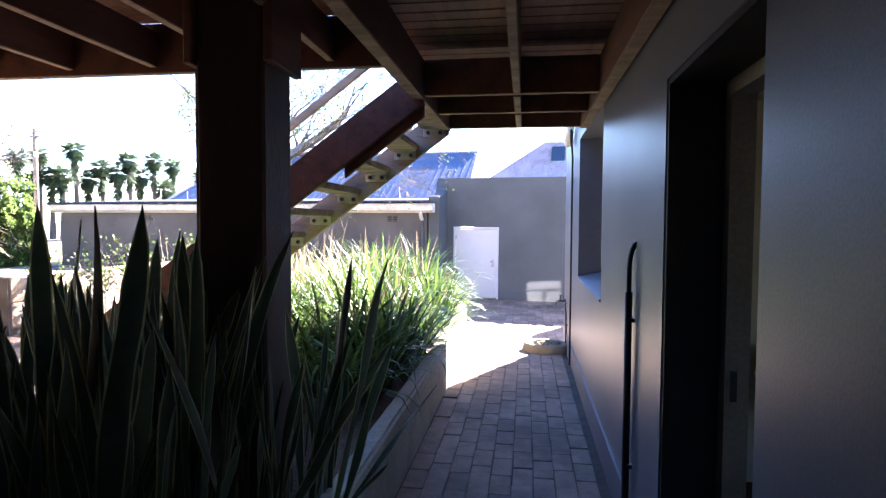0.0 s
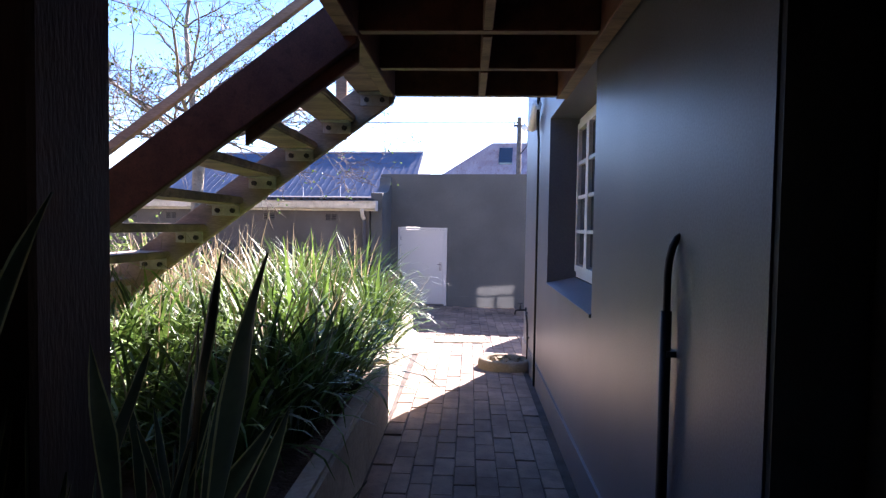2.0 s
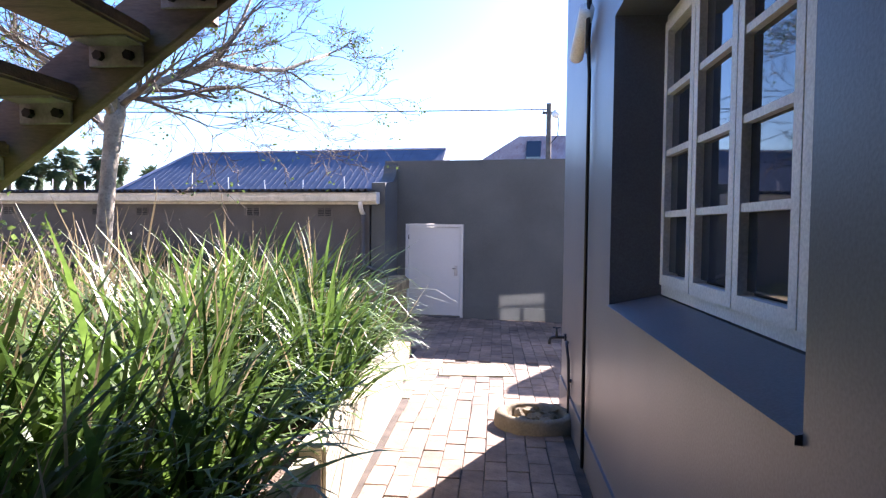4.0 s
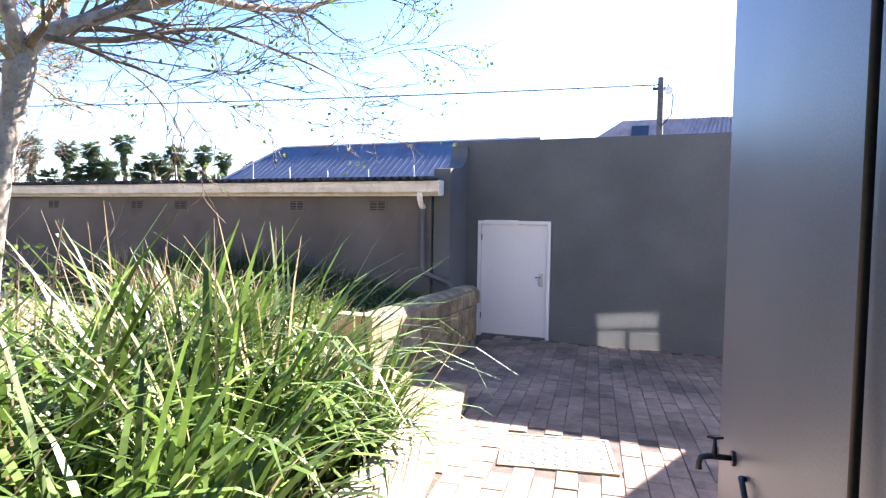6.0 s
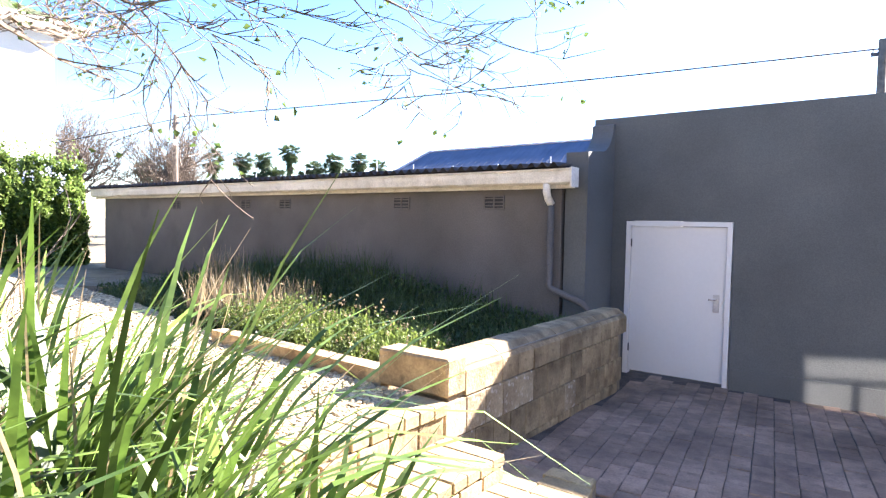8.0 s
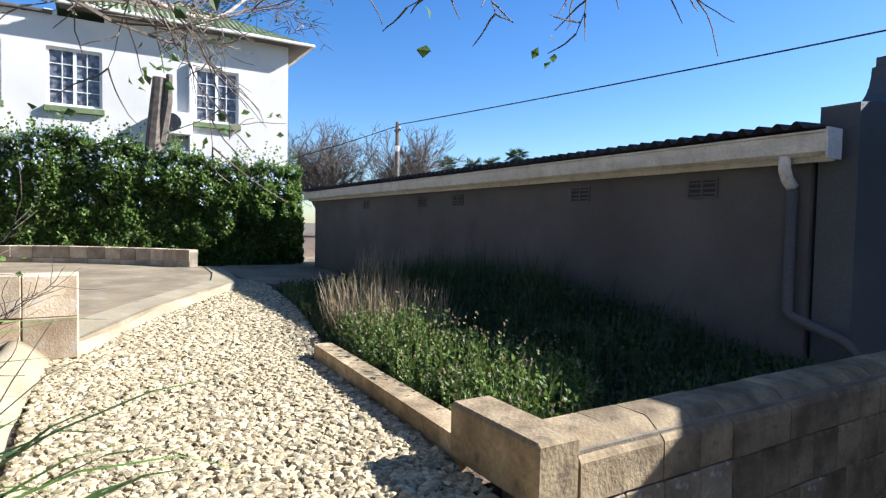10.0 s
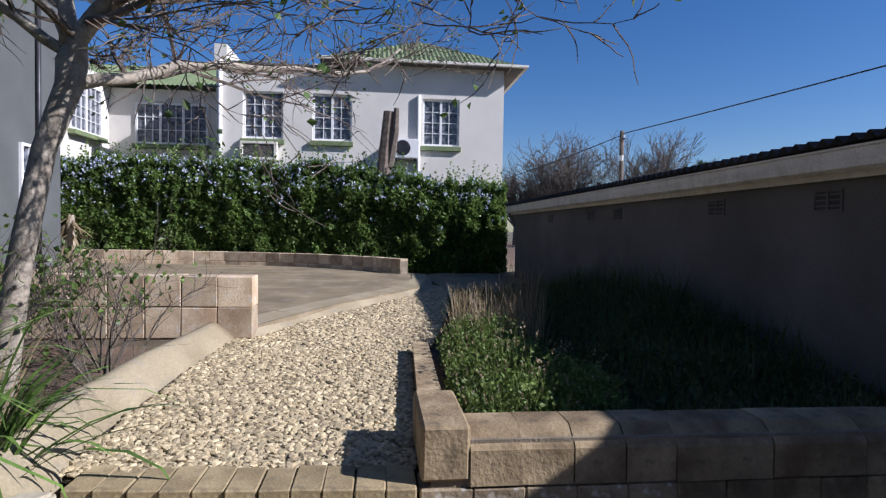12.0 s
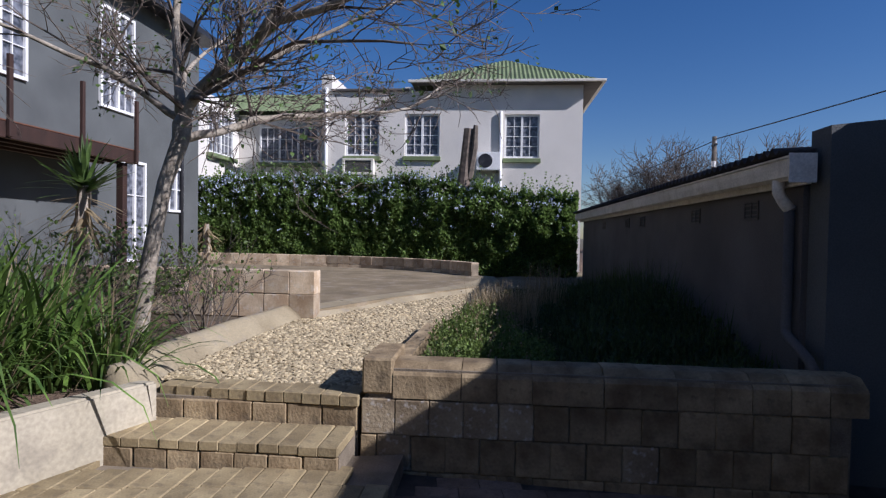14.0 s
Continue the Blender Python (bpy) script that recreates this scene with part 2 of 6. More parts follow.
def box(bm, x0, x1, y0, y1, z0, z1, m=None):
    vs = [bm.verts.new((x, y, z)) for z in (z0, z1) for x, y in ((x0, y0), (x1, y0), (x1, y1), (x0, y1))]
    if m:
        for v in vs:
            v.co = m @ v.co
    for f in ((3, 2, 1, 0), (4, 5, 6, 7), (0, 1, 5, 4), (1, 2, 6, 5), (2, 3, 7, 6), (3, 0, 4, 7)):
        bm.faces.new([vs[i] for i in f])
    return vs


def bevel(bm, w, seg=1):
    bmesh.ops.bevel(bm, geom=list(bm.edges), offset=w, segments=seg, affect="EDGES", clamp_overlap=True)
    return bm


def cyl(bm, p, q, r0, r1=None, seg=10):
    """A tapered round bar from p to q."""
    p, q = Vector(p), Vector(q)
    r1 = r0 if r1 is None else r1
    w = (q - p).normalized()
    a = w.orthogonal().normalized()
    b = w.cross(a)
    rings = []
    for c, r in ((p, r0), (q, r1)):
        rings.append([bm.verts.new(c + a * math.cos(2 * math.pi * i / seg) * r + b * math.sin(2 * math.pi * i / seg) * r) for i in range(seg)])
    for i in range(seg):
        bm.faces.new((rings[0][i], rings[0][(i + 1) % seg], rings[1][(i + 1) % seg], rings[1][i]))
    bm.faces.new(rings[0][::-1])
    bm.faces.new(rings[1])


def tube(bm, pts, radii, seg=8):
    """A bent round bar through pts."""
    pts = [Vector(p) for p in pts]
    if not hasattr(radii, "__len__"):
        radii = [radii] * len(pts)
    ref, rings = None, []
    for i, p in enumerate(pts):
        w = (pts[min(i + 1, len(pts) - 1)] - pts[max(i - 1, 0)]).normalized()
        a = w.orthogonal().normalized() if ref is None else (ref - w * ref.dot(w)).normalized()
        ref = a
        b = w.cross(a)
        rings.append([bm.verts.new(p + (a * math.cos(2 * math.pi * k / seg) + b * math.sin(2 * math.pi * k / seg)) * radii[i]) for k in range(seg)])
    for r0, r1 in zip(rings, rings[1:]):
        for k in range(seg):
            bm.faces.new((r0[k], r0[(k + 1) % seg], r1[(k + 1) % seg], r1[k]))
    bm.faces.new(rings[0][::-1])
    bm.faces.new(rings[-1])


def prism(bm, poly, z0, z1):
    """An upright block over a plan outline (counter-clockwise); z1 may be one height per corner."""
    zs = z1 if hasattr(z1, "__len__") else [z1] * len(poly)
    lo = [bm.verts.new((x, y, z0)) for x, y in poly]
    hi = [bm.verts.new((x, y, z)) for (x, y), z in zip(poly, zs)]
    n = len(poly)
    for i in range(n):
        bm.faces.new((lo[i], lo[(i + 1) % n], hi[(i + 1) % n], hi[i]))
    bm.faces.new(lo[::-1])
    bm.faces.new(hi)


def mesh_of(name, bm, material, smooth=False):
    me = bpy.data.meshes.new(name)
    bm.normal_update()
    bm.to_mesh(me)
    bm.free()
    for m in (material if isinstance(material, (list, tuple)) else [material]):
        me.materials.append(m)
    if smooth:
        for p in me.polygons:
            p.use_smooth = True
    return me


def part(name, bm, material, parent, label="", smooth=False):
    ob = new(name, mesh_of(name, bm, material, smooth))
    ob.parent = parent
    return tagged(ob, label)


def thing(name, label, category, m=None, group="", kind=""):
    ob = new(name)
    ob.empty_display_size = 0.1
    if m is not None:
        ob.matrix_world = m
    return tagged(ob, label, category, group, kind)


def solid(name, bm, material, label, category, kind="", group="", m=None, smooth=False):
    ob = new(name, mesh_of(name, bm, material, smooth))
    if m is not None:
        ob.matrix_world = m
    return tagged(ob, label, category, group, kind)


def raw(name, verts, faces, material, smooth=False):
    me = bpy.data.meshes.new(name)
    me.from_pydata(verts, [], faces)
    for m in (material if isinstance(material, (list, tuple)) else [material]):
        me.materials.append(m)
    if smooth:
        for p in me.polygons:
            p.use_smooth = True
    return me


def wall_x(bm, x0, x1, y0, y1, z0, z1, holes):
    """A wall along y, thickness x0..x1, with holes (ya, yb, za, zb) sorted along y."""
    at = y0
    for ya, yb, za, zb in holes:
        box(bm, x0, x1, at, ya, z0, z1)
        if za > z0:
            box(bm, x0, x1, ya, yb, z0, za)
        box(bm, x0, x1, ya, yb, zb, z1)
        at = yb
    box(bm, x0, x1, at, y1, z0, z1)
    bmesh.ops.remove_doubles(bm, verts=bm.verts, dist=0.0005)


R = random.Random(7)
# ---- ground and large structure ----
bm = bmesh.new()
box(bm, -1200, 1200, -1200, 1200, -0.6, -0.12)
solid("ground", bm, M["earth"], "dry bare ground around the yard", "ground", "structure")

bm = bmesh.new()
for i in range(18):
    ya, yb = -6 + i * 21.0 / 18, -6 + (i + 1) * 21.0 / 18
    vs = box(bm, -3.3, 8.0, ya, yb, -0.12, -0.02)
    for v in vs[4:]:
        v.co.z = gz(v.co.y) - 0.009
bmesh.ops.remove_doubles(bm, verts=bm.verts, dist=0.001)
paving = solid("paving", bm, M["joint"], "worn brick paving with dark sandy joints", "paving", "structure")

bm = bmesh.new()
prism(bm, [(-60, -30), (-4.0, -30), (-3.0, 3.0), (-2.62, 9.6), (-2.8, 11.0), (-2.8, 14.0), (-14, 14.0), (-60, 30)], -0.12, 0.54)
solid("terrace_fill", bm, M["soil"], "brown garden soil of the raised terrace", "soil", "structure")

# house, in its own axes
bm = bmesh.new()
wall_x(bm, 0.0, 0.30, -9.0, 4.36, 0.0, 6.4, [(-2.42, -1.45, 0.0, 2.42), (0.46, 2.32, 1.27, 2.72)])
solid("wall_house_side", bm, M["grey_wall"], "smooth grey painted plaster house wall", "wall", "structure", m=HM)
bm = bmesh.new()
box(bm, 0.303, 2.25, 4.06, 4.36, 0.0, 6.4)
box(bm, 2.25, 3.5, 4.06, 4.36, 0.0, 3.85)
box(bm, 2.25, 3.5, 4.06, 4.36, 5.0, 6.4)
box(bm, 3.5, 9.0, 4.06, 4.36, 0.0, 6.4)
bmesh.ops.remove_doubles(bm, verts=bm.verts, dist=0.0005)
solid("wall_house_end", bm, M["grey_wall"], "grey painted plaster end wall of the house", "wall", "structure", m=HM)
bm = bmesh.new()
box(bm, 0.31, 5.0, -4.5, 4.0, 2.62, 2.7)
solid("ceiling_room", bm, M["curtain"], "pale board ceiling of the room", "ceiling", "structure", m=HM)
bm = bmesh.new()
box(bm, 0.31, 5.0, -4.5, 4.0, 0.05, 0.2)
solid("floor_room", bm, M["timber_dark"], "dark brown floor of the room", "floor", "structure", m=HM)
bm = bmesh.new()
box(bm, 0.31, 5.0, 0.0, 0.12, 0.2, 2.62)
box(bm, 0.31, 5.0, -4.5, -4.38, 0.2, 2.62)
wall_x(bm, 4.9, 5.0, -4.38, 0.0, 0.2, 2.62, [(-3.6, -1.4, 1.1, 2.3)])
solid("wall_room", bm, M["curtain"], "yellowish painted inner walls of the room", "wall", "structure", m=HM)
bm = bmesh.new()
box(bm, 0.0, 9.0, -9.0, 4.36, 6.4, 6.5)
solid("ceiling_house", bm, M["white_paint"], "flat top closing the house", "roof", "structure", m=HM)
bm = bmesh.new()
vs = box(bm, -0.014, 0.0, -9.0, -2.42, 0.15, 0.42)
box(bm, -0.014, 0.0, -1.45, 4.36, 0.15, 0.42)
solid("baseboard", bm, M["grey_wall"], "slightly proud grey plaster plinth band", "trim", "structure", m=HM)
bm = bmesh.new()
vs = box(bm, -0.012, 0.24, 0.465, 2.315, 1.272, 1.29)
for v in vs[4:]:
    if v.co.x > 0:
        v.co.z = 1.345
solid("window_sill", bm, M["grey_wall"], "sloped grey plaster sill of the deep window", "sill", "structure", m=HM)

# unseen wall, added to keep light from behind out of the passage
bm = bmesh.new()
box(bm, -10.6, 0.0, -8.9, -8.6, 0.0, 3.6)
solid("wall_light_block", bm, M["grey_wall"], "added plain grey wall blocking light from behind the deck", "wall", "structure", m=HM)

# store wall with the white door
bm = bmesh.new()
box(bm, -3.27, -2.86, 14.83, 15.13, -0.1, 2.93)
box(bm, -2.86, -1.73, 14.83, 15.13, 1.75, 2.93)
box(bm, -1.73, 1.63, 14.83, 15.13, -0.1, 2.93)
box(bm, 1.63, 9.0, 14.83, 15.13, -0.1, 3.95)
bmesh.ops.remove_doubles(bm, verts=bm.verts, dist=0.0005)
solid("wall_store", bm, M["dark_wall"], "dark grey plastered store wall with flat parapet", "wall", "structure")
bm = bmesh.new()
prof = [(14.06, -0.1), (14.826, -0.1), (14.826, 2.86)] + [(14.826 - 0.35 * (1 - math.cos(a)) - 0.06, 2.5 + 0.34 * (1 - math.sin(a))) for a in [math.pi / 2 * k / 7 for k in range(8)]] + [(14.06, 2.46)]
lo = [bm.verts.new((-3.27, y, z)) for y, z in prof]
hi = [bm.verts.new((-3.02, y, z)) for y, z in prof]
for i in range(len(prof)):
    j = (i + 1) % len(prof)
    bm.faces.new((lo[j], lo[i], hi[i], hi[j]))
bm.faces.new(lo)
bm.faces.new(hi[::-1])
solid("wall_stub", bm, M["dark_wall"], "short dark grey return wall with a swept top", "wall", "structure")
bm = bmesh.new()
box(bm, -1.73, 9.0, 14.812, 14.829, -0.08, 0.22)
solid("baseboard_store", bm, M["dark_wall"], "low dark plaster plinth of the store wall", "trim", "structure")
bm = bmesh.new()
box(bm, -3.0, 9.0, 17.9, 18.0, -0.1, 2.9)
box(bm, 8.9, 9.0, 6.0, 14.8, -0.1, 2.9)
solid("wall_back", bm, M["dark_wall"], "plain grey walls closing the yard", "wall", "structure")


def store_door():
    t = thing("store_door", "closed white painted low store door in white frame", "door")
    bm = bmesh.new()
    box(bm, -2.85, -2.80, 14.815, 14.93, -0.02, 1.74)
    box(bm, -1.79, -1.74, 14.815, 14.93, -0.02, 1.74)
    box(bm, -2.80, -1.79, 14.815, 14.93, 1.69, 1.74)
    part("door_frame", bm, M["door_white"], t)
    bm = bmesh.new()
    box(bm, -2.795, -1.795, 14.845, 14.89, 0.03, 1.685)
    leaf = part("door_leaf", bevel(bm, 0.004), M["door_white"], t)
    bm = bmesh.new()
    box(bm, -1.91, -1.85, 14.836, 14.846, 0.78, 0.97)
    plate = part("lock_plate", bevel(bm, 0.003), M["plate"], leaf, "pale metal lock plate")
    bm = bmesh.new()
    tube(bm, [(-1.878, 14.84, 0.92), (-1.878, 14.79, 0.92), (-1.89, 14.785, 0.92), (-1.945, 14.785, 0.918)], 0.009)
    part("lever", bm, M["chrome"], leaf, "bright metal lever handle", True)
    for z in (0.25, 1.45):
        bm = bmesh.new()
        cyl(bm, (-2.797, 14.84, z), (-2.797, 14.84, z + 0.09), 0.01, seg=8)
        part("hinge", bm, M["dark_metal"], leaf)


store_door()


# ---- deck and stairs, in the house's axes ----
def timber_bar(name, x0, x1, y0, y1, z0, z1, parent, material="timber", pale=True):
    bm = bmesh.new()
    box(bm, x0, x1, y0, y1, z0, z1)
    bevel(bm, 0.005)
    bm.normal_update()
    # faces that look down take the second, paler timber
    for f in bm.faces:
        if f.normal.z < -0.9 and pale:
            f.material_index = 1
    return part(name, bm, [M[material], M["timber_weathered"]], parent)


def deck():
    t = thing("timber_deck", "brown timber deck on joists with paler undersides", "deck", HM)
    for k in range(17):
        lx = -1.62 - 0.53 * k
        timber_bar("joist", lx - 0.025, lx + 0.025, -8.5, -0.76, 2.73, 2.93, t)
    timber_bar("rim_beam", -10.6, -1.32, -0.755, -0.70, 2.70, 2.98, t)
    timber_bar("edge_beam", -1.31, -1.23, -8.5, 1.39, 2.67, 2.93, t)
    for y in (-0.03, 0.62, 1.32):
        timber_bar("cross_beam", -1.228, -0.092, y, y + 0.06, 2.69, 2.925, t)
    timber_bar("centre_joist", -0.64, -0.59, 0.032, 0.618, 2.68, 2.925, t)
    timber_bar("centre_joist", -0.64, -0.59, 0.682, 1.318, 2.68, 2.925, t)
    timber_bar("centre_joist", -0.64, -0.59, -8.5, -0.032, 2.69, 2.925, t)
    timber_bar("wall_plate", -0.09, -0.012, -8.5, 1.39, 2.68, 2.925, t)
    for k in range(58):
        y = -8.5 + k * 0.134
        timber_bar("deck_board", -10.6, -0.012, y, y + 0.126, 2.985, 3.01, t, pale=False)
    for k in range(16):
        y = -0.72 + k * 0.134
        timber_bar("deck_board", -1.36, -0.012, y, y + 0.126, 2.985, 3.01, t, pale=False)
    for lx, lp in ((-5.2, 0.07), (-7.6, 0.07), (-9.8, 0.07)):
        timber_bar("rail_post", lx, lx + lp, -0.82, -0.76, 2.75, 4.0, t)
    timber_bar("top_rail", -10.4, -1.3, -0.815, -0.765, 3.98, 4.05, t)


deck()


def deck_post():
    t = thing("deck_post", "thick dark timber post carrying the deck", "post", HM)
    bm = bmesh.new()
    box(bm, -1.92, -1.62, -1.6, -1.32, 0.45, 2.93)
    part("shaft", bevel(bm, 0.012), M["timber_dark"], t)
    for x0 in (-1.965, -1.615):
        bm = bmesh.new()
        box(bm, x0, x0 + 0.04, -1.62, -1.3, 2.5, 2.93)
        part("side_cleat", bevel(bm, 0.006), M["timber"], t)
    # paler sheet over the left side puts its lit look into the colour
    bm = bmesh.new()
    box(bm, -1.935, -1.922, -1.58, -1.34, 0.5, 2.48)
    part("lit_side_strip", bm, M["timber_weathered"], t)


deck_post()


def stairs():
    t = thing("timber_stairs", "open brown timber stairs with bolted treads and handrail", "stairs", HM)
    for y in (-0.02, 1.30):
        bm = bmesh.new()
        vs = box(bm, -4.1, -1.236, y, y + 0.055, 0, 0.29)
        for v in vs:
            v.co.z += 2.62 + (v.co.x + 1.26) * 0.74
        bevel(bm, 0.006)
        part("stringer", bm, M["timber"] if y < 1 else M["timber_weathered"], t, "" if y < 1 else "paler weathered timber stringer")
    # a shorter doubling plank bolted under the upper end of the first stringer
    bm = bmesh.new()
    vs = box(bm, -1.8, -1.24, 0.036, 0.075, -0.07, 0.2)
    for v in vs:
        v.co.z += 2.62 + (v.co.x + 1.26) * 0.74
    part("doubling_plank", bevel(bm, 0.006), M["timber"], t)
    for k in range(10):
        x, z = -1.366 - 0.266 * k, 2.744 - 0.197 * k
        bm = bmesh.new()
        box(bm, x - 0.13, x + 0.13, 0.08, 1.294, z - 0.052, z)
        tr = part("tread", bevel(bm, 0.01, 2), M["timber_weathered"], t)
        bm = bmesh.new()
        box(bm, x - 0.10, x + 0.10, 1.287, 1.2985, z - 0.135, z - 0.056)
        part("angle_plate", bevel(bm, 0.004), M["plate"], tr, "pale galvanised angle plate")
        bm = bmesh.new()
        box(bm, x - 0.10, x + 0.10, 1.2, 1.287, z - 0.062, z - 0.054)
        part("angle_plate", bm, M["plate"], tr)
        for dx in (-0.055, 0.055):
            bm = bmesh.new()
            cyl(bm, (x + dx, 1.288, z - 0.098), (x + dx, 1.266, z - 0.098), 0.018, seg=6)
            part("bolt", bm, M["dark_metal"], tr)
    y = 1.36
    bm = bmesh.new()
    vs = box(bm, -3.55, -1.3, y, y + 0.05, 0, 0.09)
    for v in vs:
        v.co.z += 3.8 + (v.co.x + 1.26) * 0.74
    part("handrail", bevel(bm, 0.008), M["timber_weathered"], t)
    for x in (-1.62, -3.4):
        bm = bmesh.new()
        zb = 2.65 + (x + 1.26) * 0.74
        box(bm, x - 0.04, x + 0.04, y + 0.001, y + 0.049, zb, zb + 1.13)
        part("baluster_post", bevel(bm, 0.006), M["timber_weathered"], t)


stairs()


# ---- house wall fittings ----
def casement_window():
    t = thing("casement_window", "white steel casement window with small panes behind bars", "window", HM)
    X = 0.25
    bm = bmesh.new()
    for b in ((0.465, 0.52, 1.35, 2.71), (2.26, 2.315, 1.35, 2.71), (0.52, 2.26, 1.35, 1.40), (0.52, 2.26, 2.66, 2.71)):
        box(bm, X, X + 0.06, b[0], b[1], b[2], b[3])
    part("window_frame", bm, M["white_paint"], t)
    n = 4
    w = 1.74 / n
    for i in range(n):
        y0, y1 = 0.52 + i * w, 0.52 + (i + 1) * w
        bm = bmesh.new()
        for b in ((y0 + 0.004, y0 + 0.05, 1.405, 2.655), (y1 - 0.05, y1 - 0.004, 1.405, 2.655), (y0 + 0.05, y1 - 0.05, 1.405, 1.455), (y0 + 0.05, y1 - 0.05, 2.605, 2.655)):
            box(bm, X - 0.025, X + 0.03, b[0], b[1], b[2], b[3])
        for k in (1, 2, 3):
            z = 1.455 + 1.15 * k / 4
            box(bm, X - 0.02, X + 0.025, y0 + 0.05, y1 - 0.05, z - 0.014, z + 0.014)
        sash = part("sash", bm, M["white_paint"], t)
        for k in range(4):
            bm = bmesh.new()
            box(bm, X + 0.005, X + 0.011, y0 + 0.052, y1 - 0.052, 1.47 + 1.15 * k / 4, 1.44 + 1.15 * (k + 1) / 4)
            part("pane", bm, M["glass"], sash)


casement_window()


# out of view; the frame crops the added lamp behind it into the patch
def upper_window():
    t = thing("upper_window", "white framed upper window in the grey end wall", "window", HM)
    bm = bmesh.new()
    for b in ((2.253, 2.42, 3.853, 4.997), (3.18, 3.497, 3.853, 4.997), (2.42, 3.18, 3.853, 4.03), (2.42, 3.18, 4.63, 4.997), (2.42, 3.18, 4.385, 4.42), (2.775, 2.825, 4.03, 4.385)):
        box(bm, b[0], b[1], 4.325, 4.35, b[2], b[3])
    part("window_frame", bm, M["white_paint"], t)
    for x0, x1, z0, z1 in ((2.42, 2.775, 4.03, 4.385), (2.825, 3.18, 4.03, 4.385), (2.42, 3.18, 4.42, 4.63)):
        bm = bmesh.new()
        box(bm, x0, x1, 4.335, 4.339, z0, z1)
        part("pane", bm, M["glass"], t).visible_shadow = False


upper_window()


def entrance_door():
    t = thing("entrance_door", "open doorway with beige frame and grey door folded inwards", "door", HM)
    bm = bmesh.new()
    box(bm, 0.22, 0.31, -2.415, -2.34, 0.2, 2.415)
    box(bm, 0.22, 0.31, -1.53, -1.455, 0.2, 2.415)
    box(bm, 0.22, 0.31, -2.34, -1.53, 2.34, 2.415)
    part("door_frame", bm, M["frame_paint"], t)
    bm = bmesh.new()
    box(bm, 0.33, 1.13, -2.41, -2.365, 0.22, 2.33)
    leaf = part("door_leaf", bevel(bm, 0.004), M["cream"], t)
    bm = bmesh.new()
    box(bm, 1.02, 1.06, -2.364, -2.357, 1.1, 1.3)
    part("lock_plate", bm, M["dark_metal"], leaf)
    bm = bmesh.new()
    box(bm, 0.24, 0.265, -1.534, -1.531, 1.16, 1.28)
    part("strike_plate", bm, M["dark_metal"], t)
    # thin black sheets cover the far side and the head of the opening
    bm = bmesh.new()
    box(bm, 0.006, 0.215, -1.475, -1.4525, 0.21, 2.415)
    part("reveal_sheet", bm, M["plain_black"], t, "thin black sheet on the far side of the deep reveal")
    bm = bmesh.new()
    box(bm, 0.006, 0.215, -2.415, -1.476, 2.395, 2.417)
    part("head_sheet", bm, M["plain_black"], t)


entrance_door()


def side_table():
    t = thing("side_table", "white side table with a black top in the dark room", "table", HM @ pose(1.2, -0.34, 0.2))
    bm = bmesh.new()
    box(bm, -0.32, 0.32, -0.3, 0.3, 0.70, 0.735)
    part("tabletop", bevel(bm, 0.006), M["plain_black"], t, "black tabletop")
    for b in ((-0.29, 0.29, -0.27, -0.25), (-0.29, 0.29, 0.25, 0.27), (-0.29, -0.27, -0.25, 0.25), (0.27, 0.29, -0.25, 0.25)):
        bm = bmesh.new()
        box(bm, b[0], b[1], b[2], b[3], 0.6, 0.698)
        part("apron", bm, M["white_paint"], t)
    for x in (-0.265, 0.265):
        for y in (-0.245, 0.245):
            bm = bmesh.new()
            cyl(bm, (x, y, 0), (x, y, 0.6), 0.018, 0.026, 10)
            part("leg", bm, M["white_paint"], t)


side_table()


def storage_box():
    t = thing("storage_box", "pale lidded box standing on the side table", "box", HM @ pose(1.32, -0.22, 0.935, 0, 0, 8))
    bm = bmesh.new()
    box(bm, -0.16, 0.16, -0.12, 0.12, 0.0, 0.17)
    part("body", bevel(bm, 0.008), M["frame_paint"], t)
    bm = bmesh.new()
    box(bm, -0.168, 0.168, -0.128, 0.128, 0.172, 0.205)
    part("lid", bevel(bm, 0.006), M["white_paint"], t)


storage_box()


def blue_bowl():
    t = thing("blue_bowl", "small glossy blue bowl on the side table", "bowl", HM @ pose(1.02, -0.5, 0.935))
    bm = bmesh.new()
    n = 18
    rings = [[bm.verts.new((r * math.cos(2 * math.pi * i / n), r * math.sin(2 * math.pi * i / n), z)) for i in range(n)] for r, z in ((0.04, 0.0), (0.08, 0.04), (0.1, 0.1), (0.093, 0.1), (0.072, 0.045), (0.03, 0.012))]
    for a, b in zip(rings, rings[1:]):
        for i in range(n):
            bm.faces.new((a[i], a[(i + 1) % n], b[(i + 1) % n], b[i]))
    bm.faces.new(rings[0][::-1])
    bm.faces.new(rings[-1])
    part("vessel", bm, M["blue_glaze"], t, smooth=True)


blue_bowl()


